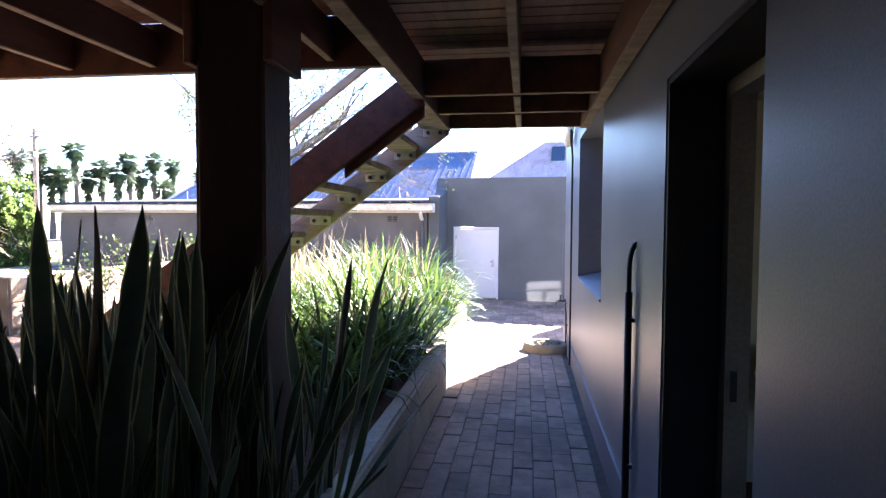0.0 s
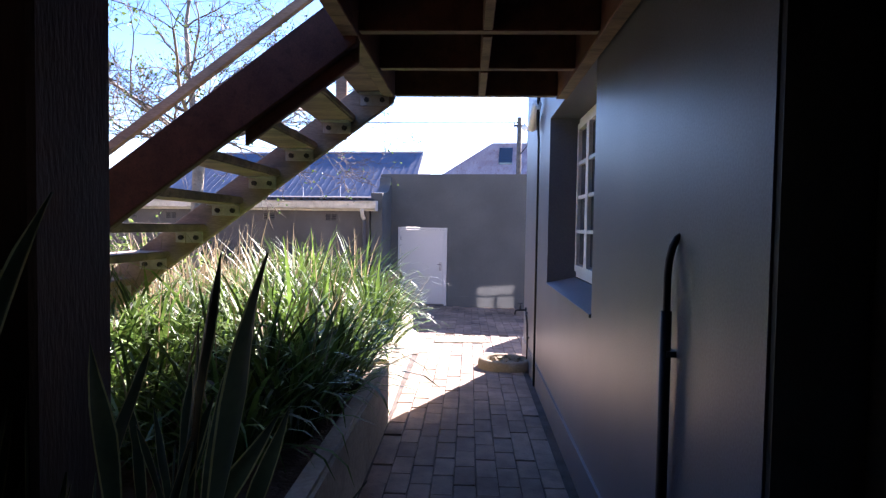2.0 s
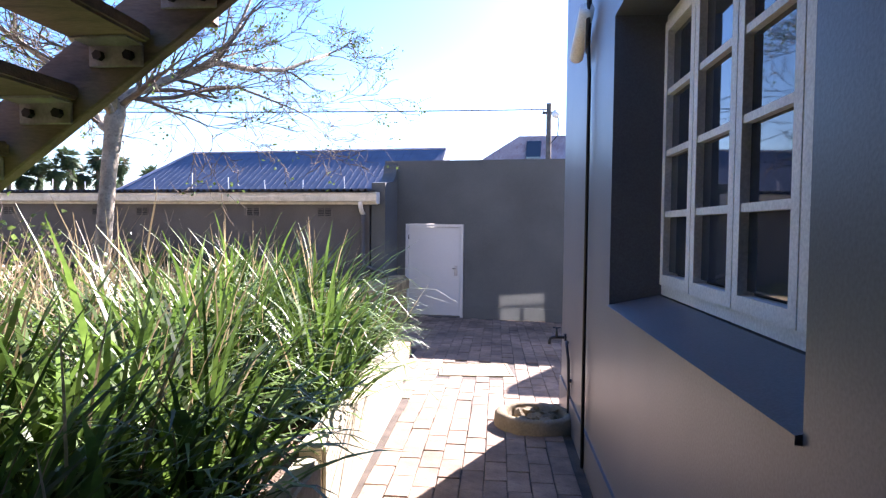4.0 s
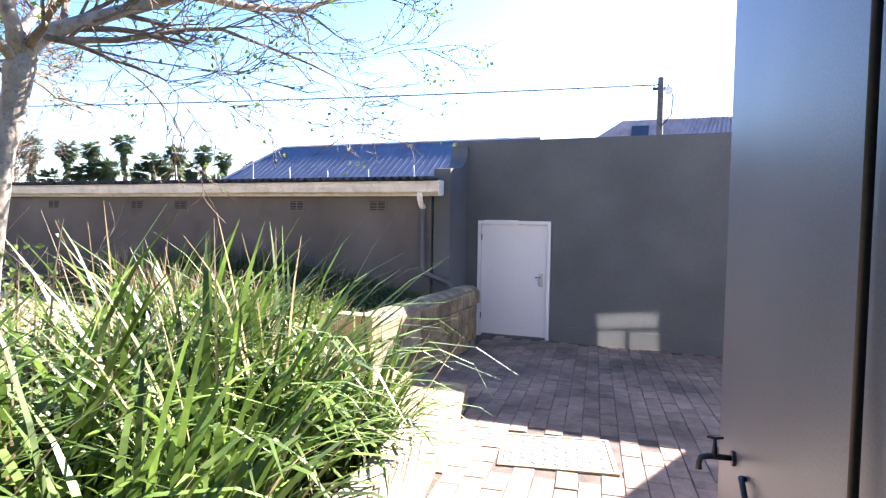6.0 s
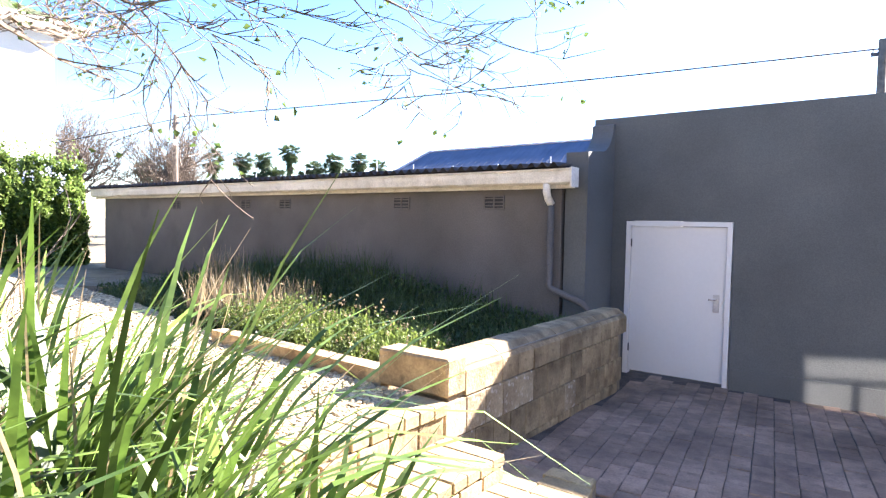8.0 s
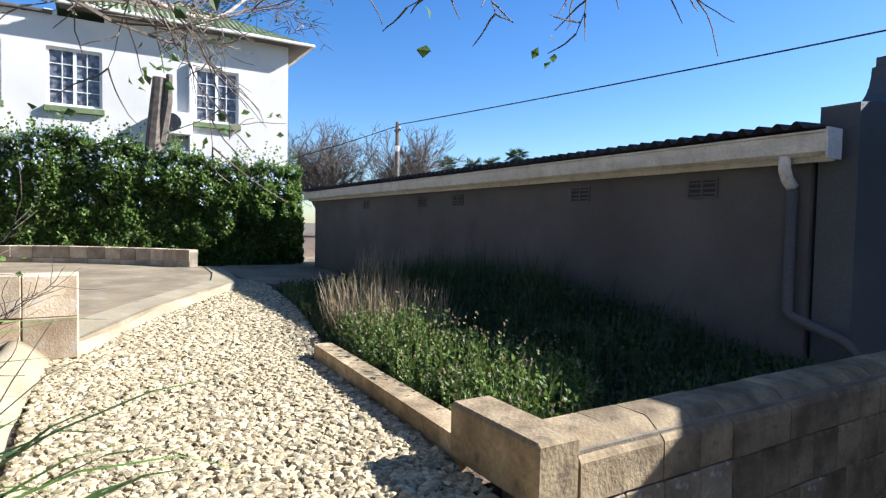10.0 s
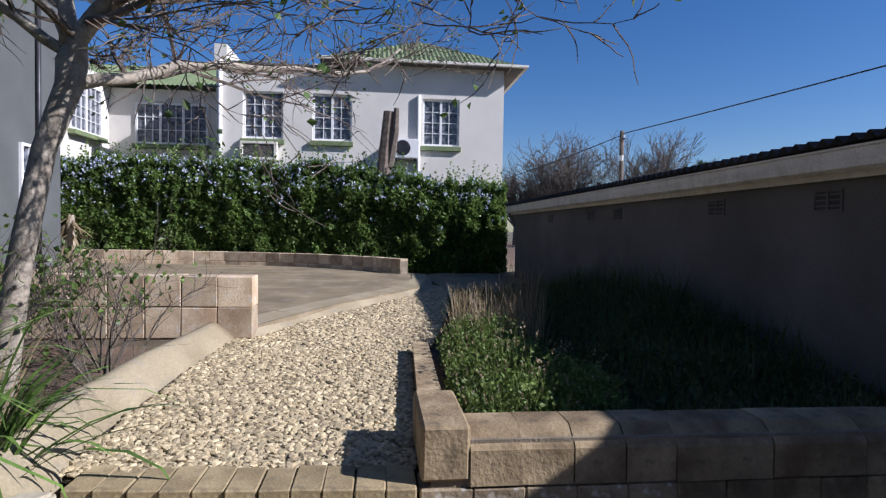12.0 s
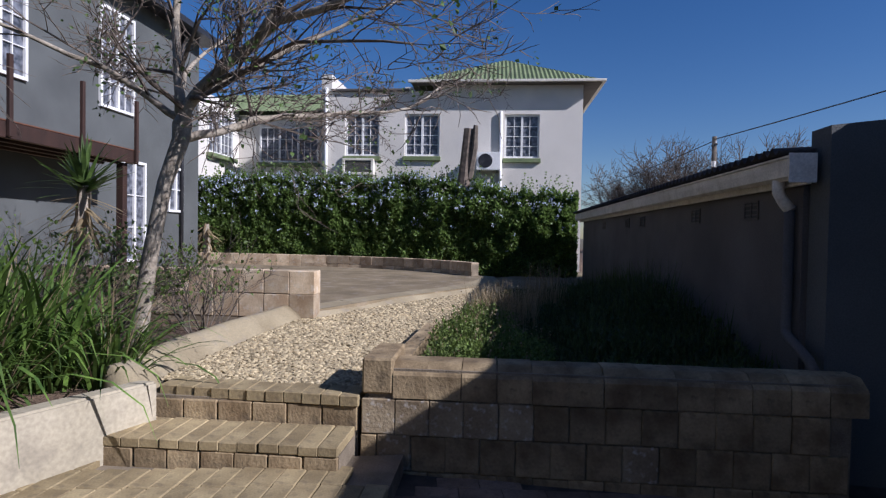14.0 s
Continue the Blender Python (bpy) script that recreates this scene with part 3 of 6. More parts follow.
def wall_pole():
    t = thing("wall_pipe", "black bent pipe rising against the wall from a sleeve", "pipe", HM)
    bm = bmesh.new()
    tube(bm, [(-0.028, -0.853, 0.95), (-0.028, -0.853, 1.62)] + [(-0.028 + 0.035 * (1 - math.cos(a)), -0.853 - 0.012 * a, 1.62 + 0.13 * math.sin(a)) for a in (0.4, 0.8, 1.2, 1.57)] + [(0.012, -0.873, 1.752)], 0.0125, 10)
    part("pipe", bm, M["black"], t, smooth=True)
    bm = bmesh.new()
    cyl(bm, (-0.028, -0.853, 0.19), (-0.028, -0.853, 1.5), 0.019, 0.018, 12)
    part("sleeve", bm, M["black"], t, smooth=True)
    for z in (0.6, 1.35):
        bm = bmesh.new()
        box(bm, -0.03, 0.0, -0.878, -0.828, z, z + 0.02)
        part("clip", bm, M["dark_metal"], t)


wall_pole()


def wall_cable():
    t = thing("wall_cable", "black service cable running down the house wall", "cable", HM)
    bm = bmesh.new()
    tube(bm, [(-0.03, 2.94, 6.2), (-0.03, 2.94, 2.9), (-0.04, 2.91, 2.75), (-0.025, 2.95, 2.6), (-0.025, 2.95, 0.2)], 0.011, 8)
    part("cable", bm, M["black"], t, smooth=True)
    bm = bmesh.new()
    tube(bm, [(-0.04, 2.88, 6.2), (-0.05, 2.86, 2.95), (-0.05, 2.88, 2.8), (-0.04, 2.94, 2.72)], 0.013, 6)
    part("loose_cable", bm, M["black"], t, smooth=True)
    bm = bmesh.new()
    cyl(bm, (-0.06, 2.85, 2.95), (-0.06, 3.3, 2.8), 0.045)
    part("pipe_stub", bm, M["white_paint"], t, smooth=True)


wall_cable()


def garden_tap():
    t = thing("garden_tap", "small dark metal tap and supply pipe on the house wall", "tap", HM)
    y, z = 4.07, 0.80
    bm = bmesh.new()
    cyl(bm, (0.0, y, z), (-0.014, y, z), 0.03, seg=12)
    part("flange", bm, M["dark_metal"], t)
    bm = bmesh.new()
    tube(bm, [(-0.005, y, z), (-0.1, y, z), (-0.125, y, z - 0.008), (-0.132, y, z - 0.03), (-0.132, y, z - 0.055)], [0.011, 0.013, 0.012, 0.012, 0.014], 10)
    part("spout", bm, M["dark_metal"], t, smooth=True)
    bm = bmesh.new()
    tube(bm, [(-0.075, y, z), (-0.075, y, z + 0.035), (-0.075, y, z + 0.075)], [0.014, 0.009, 0.006], 8)
    tube(bm, [(-0.105, y, z + 0.078), (-0.075, y, z + 0.074), (-0.045, y, z + 0.078)], 0.006, 6)
    part("tap_handle", bm, M["dark_metal"], t, smooth=True)
    bm = bmesh.new()
    tube(bm, [(0.0, 3.90, 0.79), (-0.02, 3.88, 0.80), (-0.024, 3.83, 0.785), (-0.02, 3.74, 0.69), (-0.018, 3.71, 0.5), (-0.018, 3.72, 0.2)], 0.011, 8)
    part("supply_pipe", bm, M["dark_metal"], t, smooth=True)
    bm = bmesh.new()
    box(bm, -0.03, 0.0, 3.69, 3.735, 0.53, 0.55)
    part("bracket", bm, M["dark_metal"], t)


garden_tap()


def gully():
    t = thing("drain_gully", "round concrete drain basin filled with grey stones", "drain", pose(-0.06, 8.55, 0.185))
    bm = bmesh.new()
    n = 20
    prof = [(0.27, 0.0), (0.26, 0.1), (0.22, 0.12), (0.19, 0.1), (0.18, 0.02)]
    rings = [[bm.verts.new((r * math.cos(2 * math.pi * i / n) * 1.15, r * math.sin(2 * math.pi * i / n), z)) for i in range(n)] for r, z in prof]
    for a, b in zip(rings, rings[1:]):
        for i in range(n):
            bm.faces.new((a[i], a[(i + 1) % n], b[(i + 1) % n], b[i]))
    bm.faces.new(rings[-1])
    part("basin", bm, M["slab"], t, smooth=True)
    for k in range(26):
        a, r = R.uniform(0, 6.28), 0.17 * math.sqrt(R.random())
        bm = bmesh.new()
        bmesh.ops.create_icosphere(bm, subdivisions=1, radius=R.uniform(0.03, 0.05))
        for v in bm.verts:
            v.co = Vector((v.co.x * 1.2, v.co.y, v.co.z * 0.7)) * R.uniform(0.85, 1.15) + Vector((r * math.cos(a) * 1.15, r * math.sin(a), 0.07 + R.uniform(0, 0.04)))
        part("stone", bm, M["slab"], t)


gully()



def manhole_cover():
    t = thing("manhole_cover", "pale grey manhole cover with raised grip lugs in the paving", "manhole cover", pose(-0.8, 10.36, gz(10.36) - 0.03, -1.8, 0, 12))
    bm = bmesh.new()
    for b in ((-0.385, 0.385, -0.32, -0.29), (-0.385, 0.385, 0.29, 0.32), (-0.385, -0.355, -0.29, 0.29), (0.355, 0.385, -0.29, 0.29)):
        box(bm, b[0], b[1], b[2], b[3], 0.0, 0.034)
    part("rim", bm, M["slab"], t)
    bm = bmesh.new()
    box(bm, -0.35, 0.35, -0.285, 0.285, 0.0, 0.03)
    lid = part("lid", bevel(bm, 0.004), M["cover"], t)
    lug = None
    for i in range(9):
        for j in range(7):
            x, y = -0.3 + i * 0.075, -0.24 + j * 0.08
            if lug is None:
                bm = bmesh.new()
                vs = box(bm, -0.024, 0.024, -0.009, 0.009, 0.0, 0.006)
                for v in vs[4:]:
                    v.co.x, v.co.y = v.co.x * 0.8, v.co.y * 0.6
                lug = mesh_of("grip_lug", bm, M["cover"])
            ob = new("grip_lug", lug)
            ob.parent = lid
            ob.matrix_basis = pose(x, y, 0.029, 0, 0, 45 if (i + j) % 2 else -45)


manhole_cover()

# ---- lean-to ----
bm = bmesh.new()
box(bm, -14.0, -3.3, 14.03, 14.25, -0.1, 2.2)
box(bm, -14.0, -13.8, 14.25, 18.0, -0.1, 2.2)
solid("wall_leanto", bm, M["lean_wall"], "brown grey plastered lean-to wall", "wall", "structure")


def leanto_roof():
    t = thing("leanto_roof", "weathered grey corrugated sheet roof on the lean-to", "roof")
    verts, faces, n = [], [], 85 * 8
    for j, (y, z) in enumerate(((13.80, 2.315), (18.0, 2.56))):
        for i in range(n + 1):
            x = -14.3 + i * (11.1 / n)
            verts.append((x, y, z + 0.026 * math.sin(2 * math.pi * i / 8)))
    for i in range(n):
        faces.append((i, i + 1, n + 2 + i, n + 1 + i))
    ob = new("sheeting", raw("sheeting", verts, faces, M["roof_sheet"], True))
    ob.parent = t
    md = ob.modifiers.new("thick", "SOLIDIFY")
    md.thickness = 0.004
    for k in range(9):
        bm = bmesh.new()
        x = -5.1 - k * 1.1 - R.uniform(0, 0.25)
        cyl(bm, (x, 17.8, 2.53), (x + R.uniform(-0.03, 0.03), 17.8, 2.72 + R.choice((0.12, 0.2, 0.32))), 0.011, seg=6)
        part("fence_rod", bm, M["white_paint"], t, "thin white fence rod")


leanto_roof()


def gutter():
    t = thing("roof_gutter", "cream painted gutter and fascia along the lean-to eave", "gutter")
    bm = bmesh.new()
    box(bm, -14.28, -3.13, 13.965, 14.0, 2.07, 2.29)
    part("fascia", bevel(bm, 0.004), M["cream"], t)
    bm = bmesh.new()
    prof = [(13.962, 2.12), (13.90, 2.105), (13.862, 2.13), (13.85, 2.2), (13.85, 2.25), (13.835, 2.255), (13.835, 2.27), (13.86, 2.27), (13.865, 2.14), (13.962, 2.135)]
    a = [bm.verts.new((-14.29, y, z)) for y, z in prof]
    b = [bm.verts.new((-3.12, y, z)) for y, z in prof]
    for i in range(len(prof)):
        j = (i + 1) % len(prof)
        bm.faces.new((a[i], a[j], b[j], b[i]))
    part("trough", bm, M["cream"], t)
    bm = bmesh.new()
    box(bm, -3.119, -3.105, 13.835, 14.02, 2.08, 2.285)
    part("end_cap", bm, M["cream"], t)
    bm = bmesh.new()
    tube(bm, [(-3.42, 13.91, 2.12), (-3.42, 13.91, 2.03), (-3.42, 13.95, 1.96), (-3.40, 13.99, 1.9)], 0.042, 12)
    part("outlet", bm, M["cream"], t, smooth=True)
    bm = bmesh.new()
    tube(bm, [(-3.40, 13.985, 1.9), (-3.40, 13.985, 1.02), (-3.36, 13.97, 0.98), (-3.0, 13.95, 0.86), (-2.93, 13.95, 0.8), (-2.93, 13.95, 0.5)], 0.036, 12)
    part("downpipe", bm, M["lean_wall"], t, "brown grey painted downpipe", True)


gutter()


def air_vent(x):
    t = thing("air_vent", "small dark air brick vent in the plaster wall", "vent", pose(x, 14.03, 1.93), "lean-to air vents")
    bm = bmesh.new()
    for b in ((-0.14, 0.14, 0.065, 0.08), (-0.14, 0.14, -0.08, -0.065), (-0.14, -0.125, -0.065, 0.065), (0.125, 0.14, -0.065, 0.065), (-0.008, 0.008, -0.065, 0.065)):
        box(bm, b[0], b[1], -0.012, 0.0, b[2], b[3])
    part("frame", bm, M["lean_wall"], t)
    for k in range(3):
        bm = bmesh.new()
        z = -0.045 + k * 0.042
        box(bm, -0.125, 0.125, -0.009, -0.003, z, z + 0.012)
        part("slat", bm, M["lean_wall"], t)
    # black sheet on the solid wall colours in the shade of the holes
    bm = bmesh.new()
    box(bm, -0.125, 0.125, -0.002, 0.001, -0.065, 0.065)
    part("hole_shade", bm, M["black"], t)


for x in (-4.15, -5.57, -7.94, -8.95, -11.1):
    air_vent(x)

# ---- planter, steps, terrace: cores ----
bm = bmesh.new()
box(bm, -1.43, -1.31, -6.0, 1.80, 0.1, 0.66)
bevel(bm, 0.02, 2)
solid("planter_wall", bm, M["planter"], "stained grey plaster planter wall along the path", "planter", "structure", m=HM)
bm = bmesh.new()
prism(bm, [(-0.905, 6.62), (-1.25, 9.12), (-2.5, 9.60), (-2.5, 9.46), (-1.36, 9.03), (-1.04, 6.62)], 0.0, 0.67)
bevel(bm, 0.015, 2)
solid("planter_wall_end", bm, M["planter"], "pale plastered end of the raised planter", "planter", "structure")
bm = bmesh.new()
prism(bm, [(0.05, -2.0), (-0.95, 6.62), (-1.3, 9.06), (-2.5, 9.52), (-3.3, 9.3), (-3.3, -2.0)][::-1], 0.0, 0.585)
solid("planter_soil", bm, M["soil"], "dark soil filling the raised planter", "soil", "structure")

bm = bmesh.new()
box(bm, -2.815, -2.592, 11.0, 14.0, 0.0, 0.79)
solid("retaining_wall", bm, M["mortar"], "low retaining wall of weathered concrete blocks", "wall", "structure")
retaining = bpy.data.objects["retaining_wall"]
bm = bmesh.new()
prism(bm, [(-2.14, 9.42), (-1.3, 9.1), (-1.75, 11.24), (-2.57, 11.24)], -0.05, 0.235)
prism(bm, [(-2.55, 9.5), (-2.17, 9.42), (-2.17, 10.92), (-2.55, 10.92)], 0.0, 0.355)
prism(bm, [(-2.8, 9.55), (-2.59, 9.42), (-2.59, 10.93), (-2.8, 10.93)], 0.0, 0.55)
steps = solid("steps", bm, M["mortar"], "garden steps of tan concrete blocks and brick edging", "steps", "structure")

# sloping concrete kerb beside the gravel
bm = bmesh.new()
pts = [(-2.45, 9.5), (-3.3, 9.37), (-4.4, 9.35), (-5.83, 9.44)]
KERB = [(0.0, 0.5), (0.0, 0.6), (-0.02, 0.628), (-0.07, 0.668), (-0.15, 0.722), (-0.21, 0.755), (-0.26, 0.77), (-0.32, 0.768), (-0.352, 0.745), (-0.36, 0.5)]
rows = []
for k in range(29):
    u = k / 28 * (len(pts) - 1)
    q = min(int(u), len(pts) - 2)
    x = pts[q][0] + (pts[q + 1][0] - pts[q][0]) * (u - q)
    y = pts[q][1] + (pts[q + 1][1] - pts[q][1]) * (u - q)
    rows.append([bm.verts.new((x, y + o * 0.68 + 0.018 * noise.noise(Vector((x * 2.3, o * 3, 1))), z + 0.014 * noise.noise(Vector((x * 1.9, o * 4, 7))))) for o, z in KERB])
for a, b in zip(rows, rows[1:]):
    for i in range(len(KERB) - 1):
        bm.faces.new((a[i], b[i], b[i + 1], a[i + 1]))
bm.faces.new(rows[0])
bm.faces.new(rows[-1][::-1])
for f in bm.faces:
    f.smooth = True
solid("kerb", bm, M["concrete"], "sloping smooth concrete kerb along the gravel", "kerb", "structure")

GRAVEL = [(-2.8, 10.95), (-2.8, 9.4), (-4.2, 9.3), (-5.86, 9.4), (-7.9, 10.27), (-10.0, 11.38), (-11.6, 11.75), (-10.5, 12.0), (-8.0, 11.75), (-5.5, 11.25), (-5.2, 11.05), (-3.1, 10.97)]
bm = bmesh.new()
prism(bm, GRAVEL[::-1], 0.4, 0.585)
gravel = solid("gravel_path", bm, M["gravel_base"], "path of loose pale gravel stones", "gravel", "structure")

bm = bmesh.new()
prism(bm, [(-5.86, 9.5), (-7.9, 10.33), (-10.0, 11.45), (-12.9, 11.75), (-15.5, 9.0), (-16.0, 2.0), (-6.0, 2.0)][::-1], 0.4, 0.70)
solid("slab", bm, M["slab"], "worn grey brown screed platform with rounded edge", "slab", "structure")
bm = bmesh.new()
ed = [(-5.86, 9.5), (-6.9, 9.87), (-7.9, 10.33), (-9.0, 10.9), (-10.0, 11.45), (-11.4, 11.7), (-12.9, 11.8)]
for (xa, ya), (xb, yb) in zip(ed, ed[1:]):
    d = Vector((xb - xa, yb - ya, 0)).normalized()
    nrm = Vector((-d.y, d.x, 0)) * -1
    pr = ((0.1, 0.45), (0.1, 0.61), (-0.02, 0.7), (-0.3, 0.715), (-0.3, 0.45))
    a = [bm.verts.new((xa + nrm.x * o, ya + nrm.y * o, z)) for o, z in pr]
    b = [bm.verts.new((xb + nrm.x * o, yb + nrm.y * o, z)) for o, z in pr]
    for i in range(5):
        j = (i + 1) % 5
        bm.faces.new((a[i], a[j], b[j], b[i]))
solid("slab_edge", bm, M["concrete"], "pale rounded concrete edging of the platform", "edging", "structure")
bm = bmesh.new()
prism(bm, [(-3.13, 10.99), (-5.2, 11.07), (-5.2, 11.2), (-3.13, 11.14)][::-1], 0.4, 0.70)
solid("bed_edge", bm, M["block_dark"], "row of concrete edging beside the gravel", "edging", "structure")
bm = bmesh.new()
prism(bm, [(-10.5, 12.0), (-13.8, 11.75), (-17.5, 14.0), (-17.5, 18.0), (-14.4, 18.0), (-14.05, 13.9), (-9.0, 13.9)], 0.4, 0.60)
solid("driveway", bm, M["slab"], "shaded grey concrete drive beside the lean-to", "driveway", "structure")
# ---- neighbouring buildings ----
def small_window(name, w, h, cols, rows, parent, m, sill=True, leaves=2):
    """A white framed window with glazing bars, in its own plane: x across, z up, facing -y."""
    t = thing(name, "white framed window with glazing bars and lace behind", "window", m, "windows of the white house") if parent is None else None
    if parent is not None:
        t = new(name)
        t.parent = parent
        t.matrix_basis = m
    bm = bmesh.new()
    f = 0.06
    for b in ((0, f, 0, h), (w - f, w, 0, h), (f, w - f, 0, f), (f, w - f, h - f, h)):
        box(bm, b[0], b[1], -0.03, 0.04, b[2], b[3])
    lw = (w - 2 * f) / leaves
    for i in range(1, leaves):
        box(bm, f + i * lw - 0.035, f + i * lw + 0.035, -0.03, 0.04, f, h - f)
    for i in range(leaves):
        for k in range(1, cols):
            x = f + i * lw + lw * k / cols
            box(bm, x - 0.009, x + 0.009, -0.015, 0.02, f, h - f)
    for k in range(1, rows):
        z = f + (h - 2 * f) * k / rows
        box(bm, f, w - f, -0.014, 0.019, z - 0.009, z + 0.009)
    part("window_frame", bm, M["white_paint"], t)
    bm = bmesh.new()
    box(bm, f * 0.5, w - f * 0.5, 0.021, 0.027, f * 0.5, h - f * 0.5)
    part("pane", bm, M["lace"], t)
    if sill:
        bm = bmesh.new()
        box(bm, -0.05, w + 0.05, -0.2, 0.05, -0.16, -0.02)
        part("window_sill", bevel(bm, 0.01), M["green_roof"], t, "dull green sill")
    return t


def hip_roof(name, x0, x1, y0, y1, z, h, material, parent, waves):
    """A hipped corrugated roof: ridge along the longer side."""
    w, d = x1 - x0, y1 - y0
    r = min(w, d) / 2
    if d >= w:
        ridge = ((x0 + w / 2, y0 + r, z + h), (x0 + w / 2, y1 - r, z + h))
        quads = [((x1, y0, z), (x1, y1, z), ridge[1], ridge[0]), ((x0, y1, z), (x0, y0, z), ridge[0], ridge[1]), ((x0, y0, z), (x1, y0, z), ridge[0], ridge[0]), ((x1, y1, z), (x0, y1, z), ridge[1], ridge[1])]
    else:
        ridge = ((x0 + r, y0 + d / 2, z + h), (x1 - r, y0 + d / 2, z + h))
        quads = [((x0, y0, z), (x1, y0, z), ridge[1], ridge[0]), ((x1, y1, z), (x0, y1, z), ridge[0], ridge[1]), ((x1, y0, z), (x1, y1, z), ridge[1], ridge[1]), ((x0, y1, z), (x0, y0, z), ridge[0], ridge[0])]
    roof = None
    for a, b, c, d2 in quads:
        a, b, c, d2 = Vector(a), Vector(b), Vector(c), Vector(d2)
        L = (b - a).length
        n = max(4, int(L / waves * 4))
        verts, faces = [], []
        up = ((c + d2) / 2 - (a + b) / 2)
        nn = (b - a).cross(up).normalized()
        e = (b - a) / L
        s0, s1 = (d2 - a).dot(e), (c - a).dot(e)
        hgt = ((d2 - a) - e * s0)
        for i in range(n + 1):
            s = L * i / n
            k = min(1.0, s / s0 if s0 > 1e-6 else 1.0, (L - s) / (L - s1) if L - s1 > 1e-6 else 1.0)
            off = nn * (0.018 * math.sin(i * math.pi / 2))
            verts += [a + e * s + off, a + e * s + hgt * k + off]
        for i in range(n):
            faces.append((2 * i, 2 * i + 2, 2 * i + 3, 2 * i + 1))
        ob = new(name, raw(name, verts, faces, material))
        ob.parent = parent




def white_house():
    t = thing("white_house", "white plastered two-storey house with green hipped roof", "house")
    bm = bmesh.new()
    holes = [(6.75, 7.9, 4.27, 5.65), (8.75, 9.9, 4.27, 5.65), (12.02, 13.14, 4.22, 5.63)]
    wall_x(bm, -18.2, -17.9, 6.0, 9.95, 0.3, 6.38, holes[:2])
    wall_x(bm, -18.2, -17.9, 9.95, 14.5, 0.3, 6.6, holes[2:])
    box(bm, -26, -18.2, 14.2, 14.5, 0.3, 6.6)
    part("wall", bm, M["white_wall"], t)
    bm = bmesh.new()
    box(bm, -20.8, -20.5, 1.9, 6.0, 0.3, 6.15)
    box(bm, -20.5, -18.2, 6.0, 6.25, 0.3, 6.38)
    part("wall", bm, M["white_wall"], t)
    bm = bmesh.new()
    box(bm, -20.5, -17.2, 1.6, 1.9, 0.3, 6.4)
    box(bm, -17.2, -17.0, 0.0, 1.9, 0.3, 6.4)
    part("wall", bm, M["white_wall"], t)
    for y0, y1, z0, z1 in holes:
        small_window("window", y1 - y0, z1 - z0, 2, 4, t, pose(-18.0, y0, z0, 0, 0, 90))
        # black sheet behind the window gives the unlit room as plain colour
        bm = bmesh.new()
        box(bm, -18.25, -18.2, y0 - 0.1, y1 + 0.1, z0 - 0.1, z1 + 0.1)
        part("unlit_room_sheet", bm, M["black"], t)
    small_window("window", 2.3, 1.35, 3, 3, t, pose(-20.47, 2.75, 4.35, 0, 0, 90), leaves=3)
    small_window("window", 1.9, 1.5, 3, 4, t, pose(-18.0, 1.93, 4.4, 0, 0, 180))
    hip_roof("roof", -26.6, -17.53, 8.95, 15.1, 6.62, 1.55, M["green_roof"], t, 0.14)
    hip_roof("roof", -25, -20.0, -2, 8.6, 6.2, 1.2, M["green_roof"], t, 0.14)
    bm = bmesh.new()
    box(bm, -17.9, -17.56, 9.0, 15.04, 6.57, 6.6)
    box(bm, -26, -17.905, 14.505, 15.04, 6.57, 6.6)
    part("soffit", bm, M["lean_wall"], t, "brown boarded soffit")
    bm = bmesh.new()
    box(bm, -17.55, -17.46, 8.9, 15.15, 6.57, 6.65)
    box(bm, -26, -17.555, 15.05, 15.15, 6.57, 6.65)
    part("eave_gutter", bevel(bm, 0.01), M["cream"], t)
    bm = bmesh.new()
    box(bm, -17.96, -17.8, 6.3, 8.88, 6.385, 6.46)
    part("wall_coping", bevel(bm, 0.01), M["lean_wall"], t, "thin brown coping on the flat wall top")
    bm = bmesh.new()
    box(bm, -26, -18.2, 8.7, 8.95, 5.0, 6.6)
    part("wall", bm, M["white_wall"], t)
    for y in (6.12, 11.9):
        bm = bmesh.new()
        tube(bm, [(-17.84, y, 6.5 if y < 8 else 5.7), (-17.84, y, 1.0)], 0.055, 10)
        part("drainpipe", bm, M["white_paint"], t, smooth=True)
    bm = bmesh.new()
    box(bm, -20.0, -17.85, 5.95, 6.3, 6.385, 6.95)
    part("parapet", bm, M["white_wall"], t)
    return t


white_house()


def wall_cooler():
    t = thing("window_cooler", "cream boxed cooler with louvred front under a window", "air conditioner", pose(-17.9, 6.72, 3.62, 0, 0, 90))
    bm = bmesh.new()
    for b in ((0, 1.05, 0, 0.07), (0, 1.05, 0.46, 0.53), (0, 0.09, 0.07, 0.46), (0.96, 1.05, 0.07, 0.46)):
        box(bm, b[0], b[1], -0.25, 0.0, b[2], b[3])
    part("casing", bevel(bm, 0.008), M["cream"], t)
    for k in range(7):
        bm = bmesh.new()
        box(bm, 0.09, 0.96, -0.22, -0.2, 0.085 + k * 0.054, 0.115 + k * 0.054)
        part("louvre", bm, M["lean_wall"], t)


wall_cooler()


